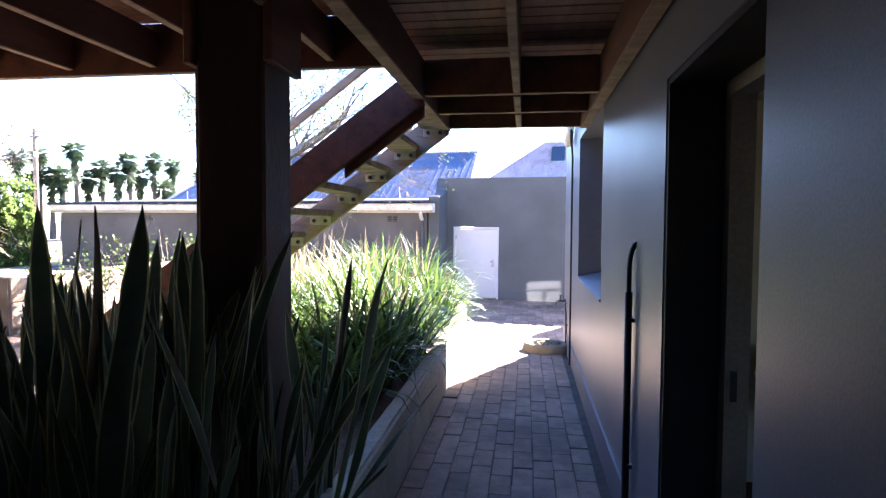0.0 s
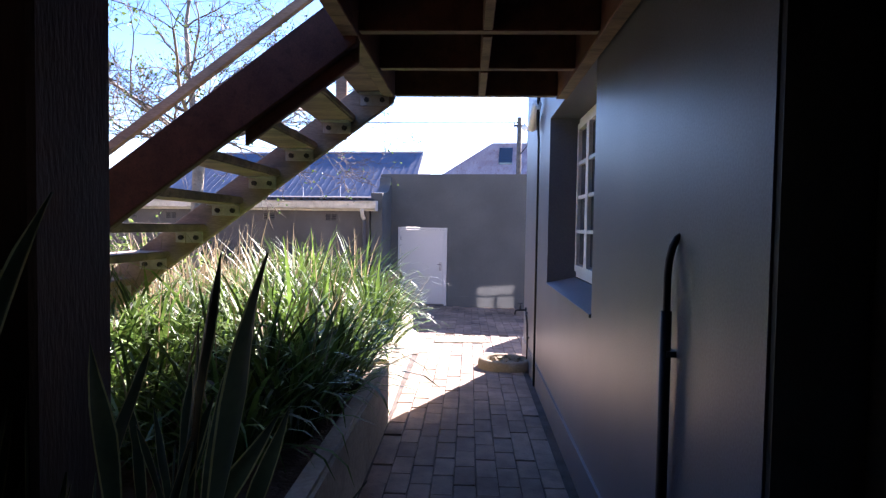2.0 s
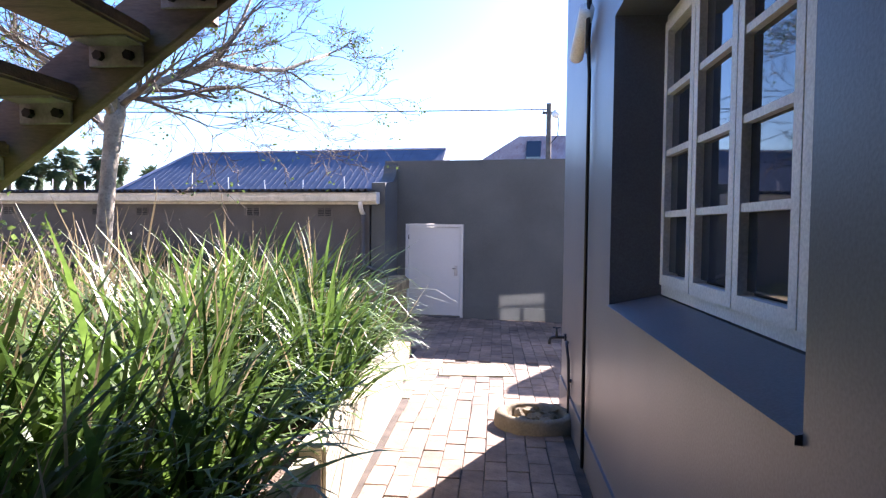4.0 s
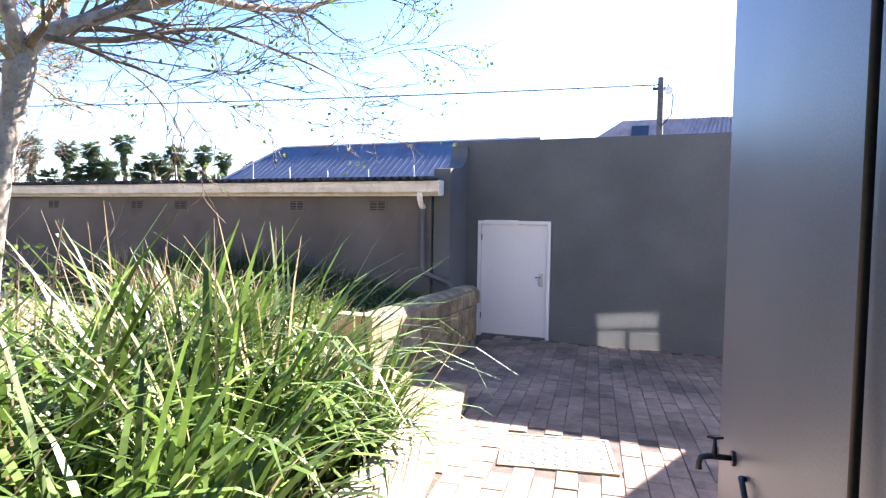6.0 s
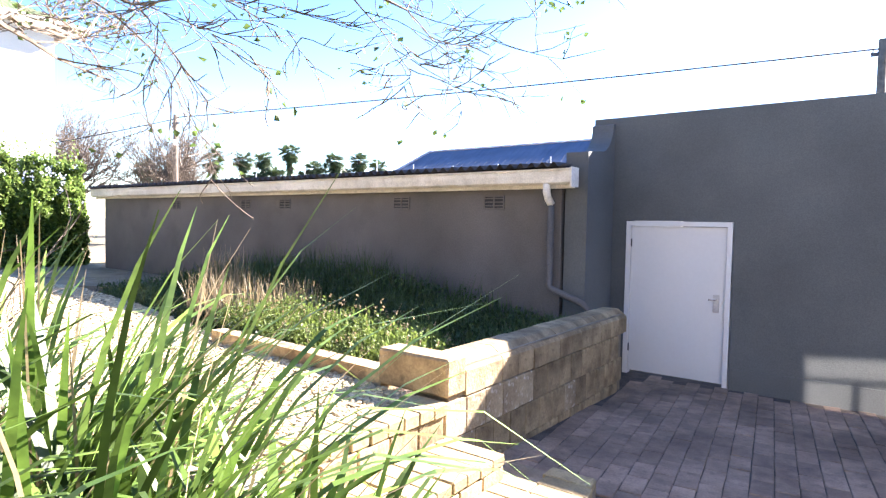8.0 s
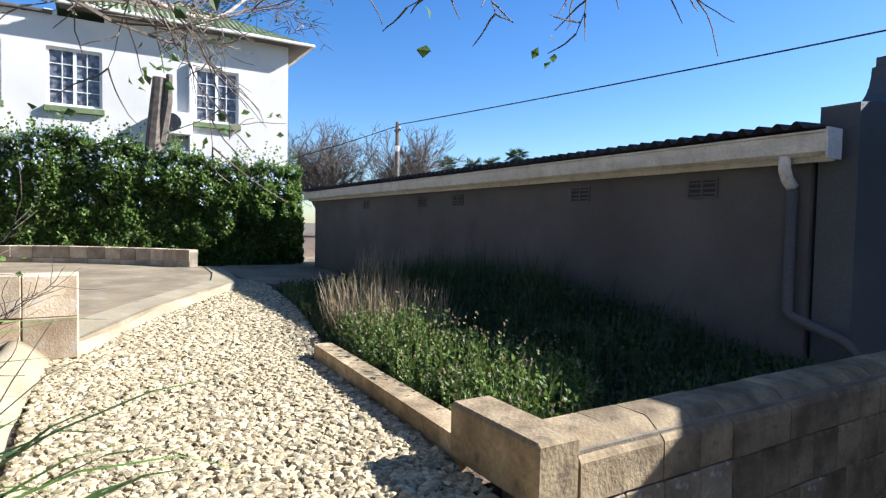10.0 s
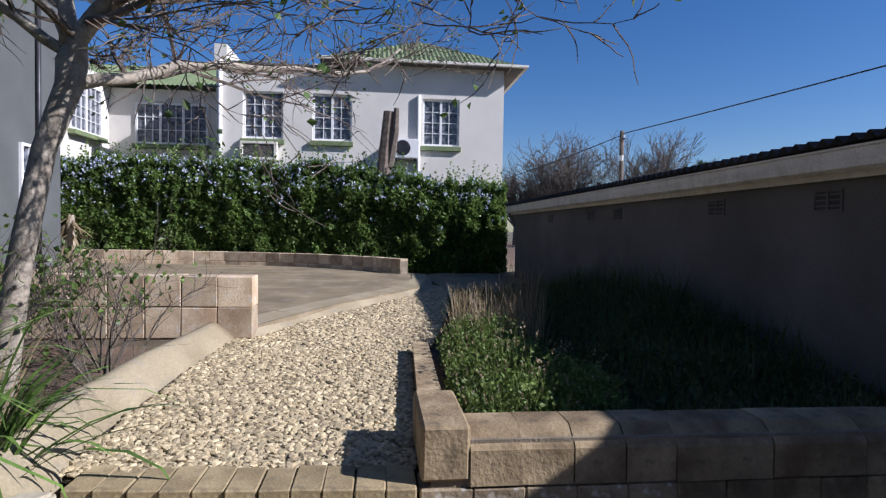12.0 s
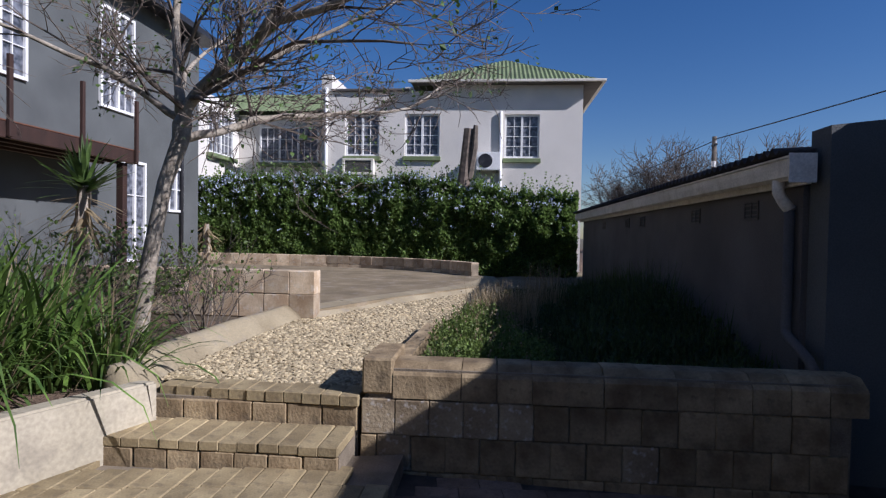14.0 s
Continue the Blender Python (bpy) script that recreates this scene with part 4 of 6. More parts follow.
def condenser():
    t = thing("air_conditioner", "white outdoor air conditioner unit with round fan grille", "air conditioner", pose(-17.9, 11.12, 3.78, 0, 0, 90))
    bm = bmesh.new()
    box(bm, 0, 0.78, -0.36, -0.06, 0, 0.58)
    part("casing", bevel(bm, 0.02, 2), M["white_paint"], t)
    bm = bmesh.new()
    cyl(bm, (0.3, -0.362, 0.3), (0.3, -0.372, 0.3), 0.22, seg=24)
    part("fan_recess", bm, M["dark_metal"], t)
    for r in (0.06, 0.12, 0.18, 0.225):
        bm = bmesh.new()
        tube(bm, [(0.3 + r * math.cos(a * 0.3142), -0.38, 0.3 + r * math.sin(a * 0.3142)) for a in range(21)], 0.004, 5)
        part("grille_ring", bm, M["dark_metal"], t)
    for x in (0.1, 0.66):
        bm = bmesh.new()
        box(bm, x, x + 0.04, -0.38, 0.0, -0.05, -0.005)
        part("bracket", bm, M["dark_metal"], t)


condenser()


def dead_tree():
    t = thing("dead_tree", "broken grey dead tree trunk standing in the hedge", "tree stump")
    bm = bmesh.new()
    tube(bm, [(-15.7, 10.75, 0.6), (-15.65, 10.8, 2.5), (-15.7, 10.9, 3.8), (-15.7, 10.98, 4.75)], [0.24, 0.2, 0.17, 0.15], 9)
    part("trunk", bm, M["bark_mid"], t)
    bm = bmesh.new()
    tube(bm, [(-15.66, 11.0, 3.3), (-15.6, 11.14, 4.2), (-15.6, 11.17, 4.83)], [0.12, 0.1, 0.07], 7)
    part("split_limb", bm, M["bark_dark"], t)


dead_tree()


def grey_wing():
    t = thing("grey_house_wing", "dark grey two-storey house wing with white windows", "house")
    bm = bmesh.new()
    box(bm, -14.45, -6.6, -3.0, 3.5, 0.3, 6.9)
    part("wall", bm, M["dark_wall"], t)
    bm = bmesh.new()
    vs = box(bm, -14.9, -6.3, -3.4, 3.95, 6.9, 7.0)
    part("roof", bm, M["dark_metal"], t)
    bm = bmesh.new()
    box(bm, -14.95, -6.3, 3.93, 4.03, 6.85, 7.0)
    part("eave_gutter", bm, M["dark_metal"], t)
    small_window("window", 1.15, 2.15, 2, 4, t, pose(-10.35, 3.53, 4.25, 0, 0, 180), False)
    small_window("window", 1.15, 2.15, 2, 4, t, pose(-7.3, 3.53, 4.25, 0, 0, 180), False)
    small_window("window", 0.85, 2.3, 1, 3, t, pose(-11.1, 3.53, 0.95, 0, 0, 180), False)
    small_window("window", 0.7, 1.15, 1, 2, t, pose(-12.9, 3.53, 2.15, 0, 0, 180), False)
    bm = bmesh.new()
    tube(bm, [(-13.5, 3.56, 6.85), (-13.5, 3.56, 0.6)], 0.05, 8)
    part("drainpipe", bm, M["dark_metal"], t, smooth=True)


grey_wing()


def balcony():
    t = thing("timber_balcony", "dark brown timber balcony on the grey house wing", "balcony")
    for k in range(4):
        timber_bar("fascia_beam", -9.9, -5.2, 3.52 + k * 0.36, 3.60 + k * 0.36, 2.98, 3.22, t, "timber_dark")
    for k in range(9):
        timber_bar("deck_board", -9.95, -5.15, 3.52 + k * 0.13, 3.64 + k * 0.13, 3.225, 3.25, t, pale=False)
    for x in (-9.8, -8.3, -6.8, -5.3):
        timber_bar("rail_post", x, x + 0.07, 4.69, 4.75, 3.0, 4.2, t, "timber_dark")
    for x in (-9.7, -5.5):
        timber_bar("support_post", x, x + 0.14, 4.44, 4.58, 0.5, 2.975, t, "timber_dark")


balcony()


def blue_house():
    t = thing("blue_roofed_house", "distant long house with a blue slate roof", "house")
    bm = bmesh.new()
    box(bm, -28, -7.6, 36, 46, -0.1, 3.3)
    part("wall", bm, M["white_wall"], t)
    verts = [(-28.6, 35.4, 3.2), (-7.2, 35.4, 3.2), (-7.6, 41, 6.75), (-26.0, 41, 6.75), (-28.6, 46.6, 3.2), (-7.2, 46.6, 3.2)]
    ob = new("roof", raw("roof", verts, [(0, 1, 2, 3), (3, 2, 5, 4), (0, 3, 4), (1, 5, 2)], M["blue_roof"]))
    ob.parent = t
    bm = bmesh.new()
    tube(bm, [(-28.6, 35.35, 3.22), (-26.0, 41, 6.8)], 0.09, 6)
    tube(bm, [(-26.0, 41, 6.8), (-7.6, 41, 6.8)], 0.06, 6)
    part("ridge_cap", bm, M["pale_sheet"], t)
    for k in range(46):
        x = -27.0 + 0.43 * k
        top = min(1.0, (x + 28.6) / 2.6)
        bm = bmesh.new()
        cyl(bm, (x, 35.4, 3.22), (x, 35.4 + 5.6 * top, 3.22 + 3.55 * top), 0.009, seg=4)
        part("roof_rib", bm, M["blue_roof"], t)


blue_house()


def zinc_house():
    t = thing("zinc_roofed_house", "distant house with rusty pale corrugated gable roof", "house")
    bm = bmesh.new()
    box(bm, -5.6, 2.0, 32, 38, -0.1, 3.6)
    part("wall", bm, M["white_wall"], t)
    n = 120
    for name, p in (("roof_slope", ((-6.2, 31.6, 3.5), (2.2, 31.6, 3.5), (2.2, 33.5, 6.25), (-2.3, 33.5, 6.25))), ("roof_back", ((2.2, 37.6, 3.5), (-6.2, 37.6, 3.5), (-2.3, 33.5, 6.25), (2.2, 33.5, 6.25)))):
        a, b, c, d = [Vector(v) for v in p]
        verts, faces = [], []
        for i in range(n + 1):
            k = i / n
            o = Vector((0, -0.055, 0.055)) * math.sin(i * math.pi / 2)
            verts += [a.lerp(b, k) + o, d.lerp(c, k) + o]
        for i in range(n):
            faces.append((2 * i, 2 * i + 2, 2 * i + 3, 2 * i + 1))
        ob = new(name, raw(name, verts, faces, M["pale_sheet"]))
        ob.parent = t
    bm = bmesh.new()
    vs = box(bm, -1.9, -1.2, 32.6, 33.2, 5.05, 5.15)
    for v in vs:
        v.co.z += (v.co.y - 32.6) * 1.4
    part("skylight", bm, M["glass"], t)


zinc_house()


# ---- poles and wires ----
def power_pole(x, y, top, lamp):
    t = thing("power_pole", "dark wooden power pole carrying the overhead wire", "pole", pose(x, y, 0), "power poles")
    bm = bmesh.new()
    cyl(bm, (0, 0, -0.1), (0, 0, top), 0.11, 0.085, 10)
    part("pole", bm, M["bark_dark"], t, smooth=True)
    bm = bmesh.new()
    box(bm, -0.22, 0.22, -0.04, 0.04, top - 0.35, top - 0.28)
    part("crossarm", bm, M["dark_metal"], t)
    for dx in (-0.18, 0.0, 0.18):
        bm = bmesh.new()
        cyl(bm, (dx, 0, top - 0.28), (dx, 0, top - 0.18), 0.03, 0.02, 8)
        part("insulator", bm, M["white_paint"], t)
    if lamp:
        bm = bmesh.new()
        tube(bm, [(0.05, -0.1, top - 1.4), (0.3, -0.1, top - 1.1), (0.34, -0.1, top - 0.6), (0.2, -0.1, top - 0.25)], 0.02, 6)
        part("cable_loop", bm, M["black"], t)
        bm = bmesh.new()
        bmesh.ops.create_uvsphere(bm, u_segments=12, v_segments=8, radius=0.13, matrix=Matrix.Translation((0.22, -0.1, top - 0.4)))
        part("insulator_ball", bm, M["white_paint"], t, smooth=True)
    else:
        bm = bmesh.new()
        cyl(bm, (0.1, -0.05, top - 1.15), (0.1, -0.05, top - 0.95), 0.07, 0.09, 8)
        part("meter_box", bm, M["white_paint"], t)


power_pole(-0.55, 24.47, 5.95, True)
power_pole(-21.9, 20.0, 5.6, False)


def wire(name, a, b, sag, r=0.011):
    bm = bmesh.new()
    a, b = Vector(a), Vector(b)
    tube(bm, [a.lerp(b, k / 24) - Vector((0, 0, sag * 4 * (k / 24) * (1 - k / 24))) for k in range(25)], r, 5)
    solid(name, bm, M["black"], "thin black overhead wire between poles", "wire", group="overhead wires")


wire("overhead_wire", (-0.55, 24.47, 5.75), (-21.9, 20.0, 5.5), 0.08, 0.02)
wire("overhead_wire", (-21.9, 20.0, 5.45), (-48, 14, 4.2), 0.4, 0.018)

# ---- plants ----
def blade_mesh(rng, specs, seg=5, mats=None):
    """Curved strap leaves. specs: base, heading, length, width, lean, droop."""
    verts, faces = [], []
    for base, ang, length, width, lean, droop in specs:
        h = Vector((math.cos(ang), math.sin(ang), 0))
        side = Vector((-h.y, h.x, 0))
        tw = rng.uniform(-0.5, 0.5)
        side = (side * math.cos(tw) + h * math.sin(tw)).normalized()
        p, el = Vector(base), math.pi / 2 - lean
        i0 = len(verts)
        for k in range(seg + 1):
            s = k / seg
            w = width * (0.75 + 0.5 * s) * (1 - s ** 3) * 0.5 + 0.0008
            verts += [p - side * w, p + side * w]
            d = h * math.cos(el) + Vector((0, 0, 1)) * math.sin(el)
            p = p + d * (length / seg)
            el -= droop / seg * (0.4 + 1.2 * s)
        for k in range(seg):
            a = i0 + 2 * k
            faces.append((a, a + 1, a + 3, a + 2))
    return verts, faces


def inside(poly, x, y):
    c = False
    for (xa, ya), (xb, yb) in zip(poly, poly[1:] + poly[:1]):
        if (ya > y) != (yb > y) and x < (xb - xa) * (y - ya) / (yb - ya) + xa:
            c = not c
    return c


def grass_clump(x, y, z, n, tall, dry, rng):
    t = thing("grass_clump", "dense clump of long arching green strap leaves", "ornamental grass", pose(x, y, z), "long grass in the planter")
    specs = []
    for _ in range(n):
        a, r = rng.uniform(0, 6.283), 0.16 * math.sqrt(rng.random())
        ang = a + rng.uniform(-0.7, 0.7)
        reach = 0.8 if x > -1.75 and math.cos(ang) > 0.2 else 1.0
        specs.append(((r * math.cos(a), r * math.sin(a), -0.02), ang, reach * tall * rng.uniform(0.65, 1.3), rng.uniform(0.014, 0.034), min(0.95, abs(rng.gauss(0.32, 0.36))), rng.uniform(0.6, 3.1)))
    v, f = blade_mesh(rng, specs, 6)
    ob = new("foliage", raw("foliage", v, f, M["grass"]))
    ob.parent = t
    specs = []
    for _ in range(dry):
        a, r = rng.uniform(0, 6.283), 0.2 * math.sqrt(rng.random())
        specs.append(((r * math.cos(a), r * math.sin(a), -0.02), a, tall * rng.uniform(0.7, 1.25 if dry < 20 else 1.75), rng.uniform(0.005, 0.012), abs(rng.gauss(0.2, 0.25)), rng.uniform(0.1, 1.2)))
    v, f = blade_mesh(rng, specs, 5)
    ob = new("dry_growth", raw("dry_growth", v, f, M["grass_dry"]))
    ob.parent = t
    tagged(ob, "pale dry stalks")


BED = [(-1.08, 6.2), (-1.42, 8.95), (-2.4, 9.35), (-2.9, 9.0), (-3.1, 7.6), (-3.2, 5.6), (-2.9, 4.4), (-0.92, 4.6)]
rg = random.Random(11)
placed = []
tries = 0
while len(placed) < 52 and tries < 6000:
    tries += 1
    x, y = rg.uniform(-3.2, -0.9), rg.uniform(4.4, 9.4)
    if inside(BED, x, y) and all((x - a) ** 2 + (y - b) ** 2 > 0.085 for a, b in placed):
        placed.append((x, y))
for x, y in placed:
    far = x < -2.3 and y < 8.2
    grass_clump(x, y, 0.585, 125, (rg.uniform(0.8, 1.0) if y < 8.0 else (rg.uniform(0.95, 1.1) if y < 9.0 else rg.uniform(0.65, 0.75)) if x < -1.8 else rg.uniform(0.55, 0.68)) if not far else rg.uniform(0.6, 0.8), (18 if x < -1.8 and y > 7.8 else 7) if not far else 55, rg)


def snake_leaf(rng, length, width, lean, ang):
    """A stiff sword leaf with a pale wavy margin, hollowed along its middle and drawn out to a point."""
    verts, faces, mi = [], [], []
    seg = 12
    h = Vector((math.cos(ang), math.sin(ang), 0))
    fa = rng.uniform(0, 6.283)
    p, el = Vector((0, 0, 0)), math.pi / 2 - lean
    wob, ph = rng.uniform(-0.28, 0.28), rng.uniform(0, 6.283)
    for k in range(seg + 1):
        s = k / seg
        a = fa + wob * s * 3 + 0.18 * math.sin(ph + s * 8)
        side = Vector((math.cos(a), math.sin(a), 0))
        dep = Vector((-side.y, side.x, 0))
        w = width * 0.5 * (0.4 + 1.25 * s - 0.65 * s * s) * (1 - s ** 8) * (1 + 0.13 * math.sin(ph * 2 + s * 15)) + 0.0006
        m = min(0.0052, w * 0.3)
        fold = 0.22 * w
        verts += [p - side * w + dep * fold, p - side * (w - m) + dep * fold * 0.8, p - dep * 0.004, p + side * (w - m) + dep * fold * 0.8, p + side * w + dep * fold]
        p = p + (h * math.cos(el) + Vector((0, 0, math.sin(el)))) * (length / seg)
        el += rng.uniform(-0.07, 0.06)
    for k in range(seg):
        b = 5 * k
        for j in range(4):
            faces.append((b + j, b + j + 1, b + j + 6, b + j + 5))
            mi.append(1 if j in (0, 3) else 0)
    me = raw("leaf", verts, faces, [M["sanse"], M["sanse_edge"]])
    for pl, m_ in zip(me.polygons, mi):
        pl.material_index = m_
        pl.use_smooth = True
    return me


rs = random.Random(5)
LEAVES = [snake_leaf(rs, rs.uniform(0.75, 1.2), rs.uniform(0.052, 0.076), abs(rs.gauss(0.05, 0.06)), rs.uniform(0, 6.28)) for _ in range(36)]


def snake_plant(lx, ly, n, tall):
    t = thing("snake_plant", "upright dark snake plant leaves with yellow margins", "snake plant", HM @ pose(lx, ly, 0.575), "snake plants in the planter")
    for _ in range(round(n * 1.6)):
        a, r = rs.uniform(0, 6.283), 0.19 * math.sqrt(rs.random())
        ob = new("leaf", rs.choice(LEAVES))
        ob.parent = t
        s = 0.86 * tall * rs.uniform(0.68, 1.2) * (1.22 if -2.25 < lx < -1.75 and -2.7 < ly < -1.7 else 0.8 if ly > -1.42 else 1.14 if ly > -2.0 else 1.0)
        s = min(s, 0.92 if lx < -2.2 else 0.74 if lx > -1.7 and ly < -2.4 else 1.14)
        lean = rs.uniform(0, 9) if rs.random() < 0.82 else rs.uniform(9, 28)
        if lx > -1.6 and rs.random() < 0.16:
            a, lean, s = rs.uniform(-0.6, 0.6), rs.uniform(32, 58), min(s, 0.62)
        ob.matrix_basis = pose(r * math.cos(a), r * math.sin(a), -0.02, 0, 0, math.degrees(a)) @ pose(0, 0, 0, 0, lean, 0) @ pose(0, 0, 0, 0, 0, rs.uniform(0, 360)) @ Matrix.Diagonal((s, s, s, 1))


for lx, ly, n, tall in ((-1.62, -2.75, 8, 0.95), (-1.9, -2.55, 10, 1.05), (-2.3, -2.5, 10, 1.05), (-2.7, -2.3, 9, 1.0), (-3.1, -2.1, 8, 0.95), (-1.66, -2.3, 9, 0.95), (-2.05, -2.1, 11, 1.2), (-2.45, -1.95, 10, 1.2), (-2.15, -1.75, 10, 1.3), (-1.62, -1.85, 8, 0.9), (-2.85, -1.75, 8, 1.0), (-3.3, -1.6, 7, 0.95), (-1.66, -1.15, 9, 0.95), (-2.05, -1.2, 9, 1.1), (-1.5, -2.95, 6, 0.75), (-1.52, -2.5, 7, 0.85), (-1.52, -2.1, 7, 0.9), (-1.5, -1.6, 8, 0.9), (-1.75, -1.05, 9, 1.0), (-2.0, -2.85, 9, 0.95), (-2.5, -2.8, 9, 0.95), (-1.85, -1.9, 10, 1.15), (-2.6, -1.4, 9, 1.05), (-3.0, -2.7, 8, 0.9), (-1.7, -2.2, 3, 1.3), (-1.78, -1.95, 3, 1.3)):
    snake_plant(lx, ly, n, tall)


def leaf_cloud(rng, pts, size, flat=0.4):
    """Small folded leaves at pts (place, outward)."""
    verts, faces = [], []
    for p, out in pts:
        d = (out + Vector((rng.gauss(0, 0.7), rng.gauss(0, 0.7), rng.gauss(0.1, 0.6)))).normalized()
        s = d.cross(Vector((rng.gauss(0, 1), rng.gauss(0, 1), rng.gauss(0, 1)))).normalized()
        L, W = size * rng.uniform(0.7, 1.3), size * rng.uniform(0.35, 0.5)
        u = d.cross(s) * (W * flat)
        i = len(verts)
        verts += [p, p + d * L * 0.5 + s * W + u, p + d * L, p + d * L * 0.5 - s * W + u]
        faces += [(i, i + 1, i + 2), (i, i + 2, i + 3)]
    return verts, faces


HP = [(-14.85, 13.95), (-15.05, 12.4), (-15.4, 10.9), (-15.85, 9.2), (-16.2, 7.2), (-16.45, 5.0), (-16.5, 3.4), (-16.45, 1.9)]


def hedge():
    t = thing("flowering_hedge", "tall leafy green hedge dotted with pale blue flowers", "hedge")
    rng = random.Random(3)
    seglen = [math.dist(a, b) for a, b in zip(HP, HP[1:])]
    total = sum(seglen)

    def at(s):
        for (a, b), L in zip(zip(HP, HP[1:]), seglen):
            if s <= L:
                k = s / L
                d = Vector((b[0] - a[0], b[1] - a[1], 0)).normalized()
                return Vector((a[0] + (b[0] - a[0]) * k, a[1] + (b[1] - a[1]) * k, 0)), Vector((-d.y, d.x, 0)) * -1
            s -= L
        return Vector((*HP[-1], 0)), Vector((1, 0, 0))

    def top(s):
        return 2.72 + 0.58 * min(1, s / 6.0) + 0.3 * noise.noise(Vector((s * 0.9, 3, 0))) + 0.2 * noise.noise(Vector((s * 3.1, 8, 0)))

    leaves, flowers = [], []
    for _ in range(92000):
        s = rng.uniform(-0.1, total)
        base, out = at(max(0, s))
        out = -out if out.x < 0 else out
        zt = top(s)
        u = rng.random()
        bulge = 0.2 * noise.noise(Vector((s * 0.9, u * 2.2, 1))) + 0.15 * noise.noise(Vector((s * 2.6, u * 4.5, 5))) + 0.1 * noise.noise(Vector((s * 6, u * 11, 9)))
        bulge -= 0.5 * max(0, 0.55 - s) * (0.4 + 2.4 * (u - 0.45) ** 2)
        if rng.random() < 0.74:
            z = 0.62 + (zt - 0.62) * u
            off = 1.1 * bulge + 0.06 + 0.4 * (1 - u) - 0.5 * max(0, u - 0.75) ** 2 * 6 - abs(rng.gauss(0, 0.15))
            p = base + out * off + Vector((0, 0, z))
            o = out
        else:
            off = -rng.uniform(0, 1.1)
            p = base + out * off + Vector((0, 0, zt + 0.1 * noise.noise(Vector((s * 2.5, off * 3, 2))) + abs(rng.gauss(0, 0.09)) - 0.1))
            o = Vector((0, 0, 1)) + out * 0.4
        leaves.append((p, o))
        if rng.random() < 0.038 * (0.2 + 0.8 * min(1, s / 5)) and p.z > zt - abs(rng.gauss(0, 0.65)):
            flowers.append(p + o * 0.07)
    v, f = leaf_cloud(rng, leaves, 0.085)
    ob = new("foliage", raw("foliage", v, f, M["hedge"]))
    ob.parent = t
    fl = []
    for p in flowers:
        for _ in range(7):
            fl.append((p + Vector((rng.gauss(0, 0.035), rng.gauss(0, 0.035), rng.gauss(0, 0.035))), Vector((0.7, 0.3, 0.6))))
    v, f = leaf_cloud(rng, fl, 0.06, 0.2)
    ob = new("blossom", raw("blossom", v, f, M["flower"]))
    ob.parent = t
    tagged(ob, "pale blue flower heads")
    n = 40
    verts, faces = [], []
    for i in range(n + 1):
        s = total * i / n
        base, out = at(s)
        out = -out if out.x < 0 else out
        zt = top(s) - 0.14
        for off, z in ((-0.22, 0.5), (-0.2, 1.6), (-0.32, zt - 0.35), (-0.45, zt - 0.05), (-0.95, zt - 0.05), (-1.1, 0.5)):
            p = base + out * off
            verts.append((p.x, p.y, z))
    for i in range(n):
        for j in range(5):
            a = i * 6 + j
            faces.append((a, a + 6, a + 7, a + 1))
    faces += [tuple(range(6)), tuple(n * 6 + k for k in range(6))[::-1]]
    ob = new("inner_growth", raw("inner_growth", verts, faces, M["hedge"]))
    ob.parent = t
    sh = []
    for _ in range(260):
        s = rng.uniform(0, total)
        base, out = at(s)
        out = -out if out.x < 0 else out
        p = base - out * rng.uniform(0, 0.7) + Vector((0, 0, top(s) - 0.1))
        d = Vector((rng.gauss(0, 0.3), rng.gauss(0, 0.3), 1)).normalized()
        L = rng.uniform(0.2, 0.75)
        for k in range(9):
            sh.append((p + d * L * k / 8, d + Vector((rng.gauss(0, 1), rng.gauss(0, 1), 0))))
    v, f = leaf_cloud(rng, sh, 0.08)
    ob = new("shoot_growth", raw("shoot_growth", v, f, M["hedge"]))
    ob.parent = t


hedge()


def branching(rng, bm, p, d, length, r, depth, tips, droop=0.0, spread=0.6, least=0.0028):
    """A limb that bends and forks; end points go into tips."""
    pts, rad = [Vector(p)], [r]
    n = 5
    for k in range(n):
        d = (d + Vector((rng.gauss(0, 0.16), rng.gauss(0, 0.16), rng.gauss(0.03 - droop, 0.12)))).normalized()
        pts.append(pts[-1] + d * length / n)
        rad.append(r * (1 - 0.55 * (k + 1) / n))
    tube(bm, pts, rad, 7 if r > 0.02 else 4)
    if depth == 0:
        tips.append((pts[-1], d))
        tips.append((pts[3], d))
        return
    for k in range(2, n + 1):
        for _ in range(1 if k < n else 2):
            if rng.random() < 0.85:
                e = (d + Vector((rng.gauss(0, spread), rng.gauss(0, spread), rng.gauss(0.1, spread * 0.7)))).normalized()
                branching(rng, bm, pts[k], e, length * rng.uniform(0.45, 0.72), max(least, rad[k] * 0.62), depth - 1, tips, droop, spread, least)


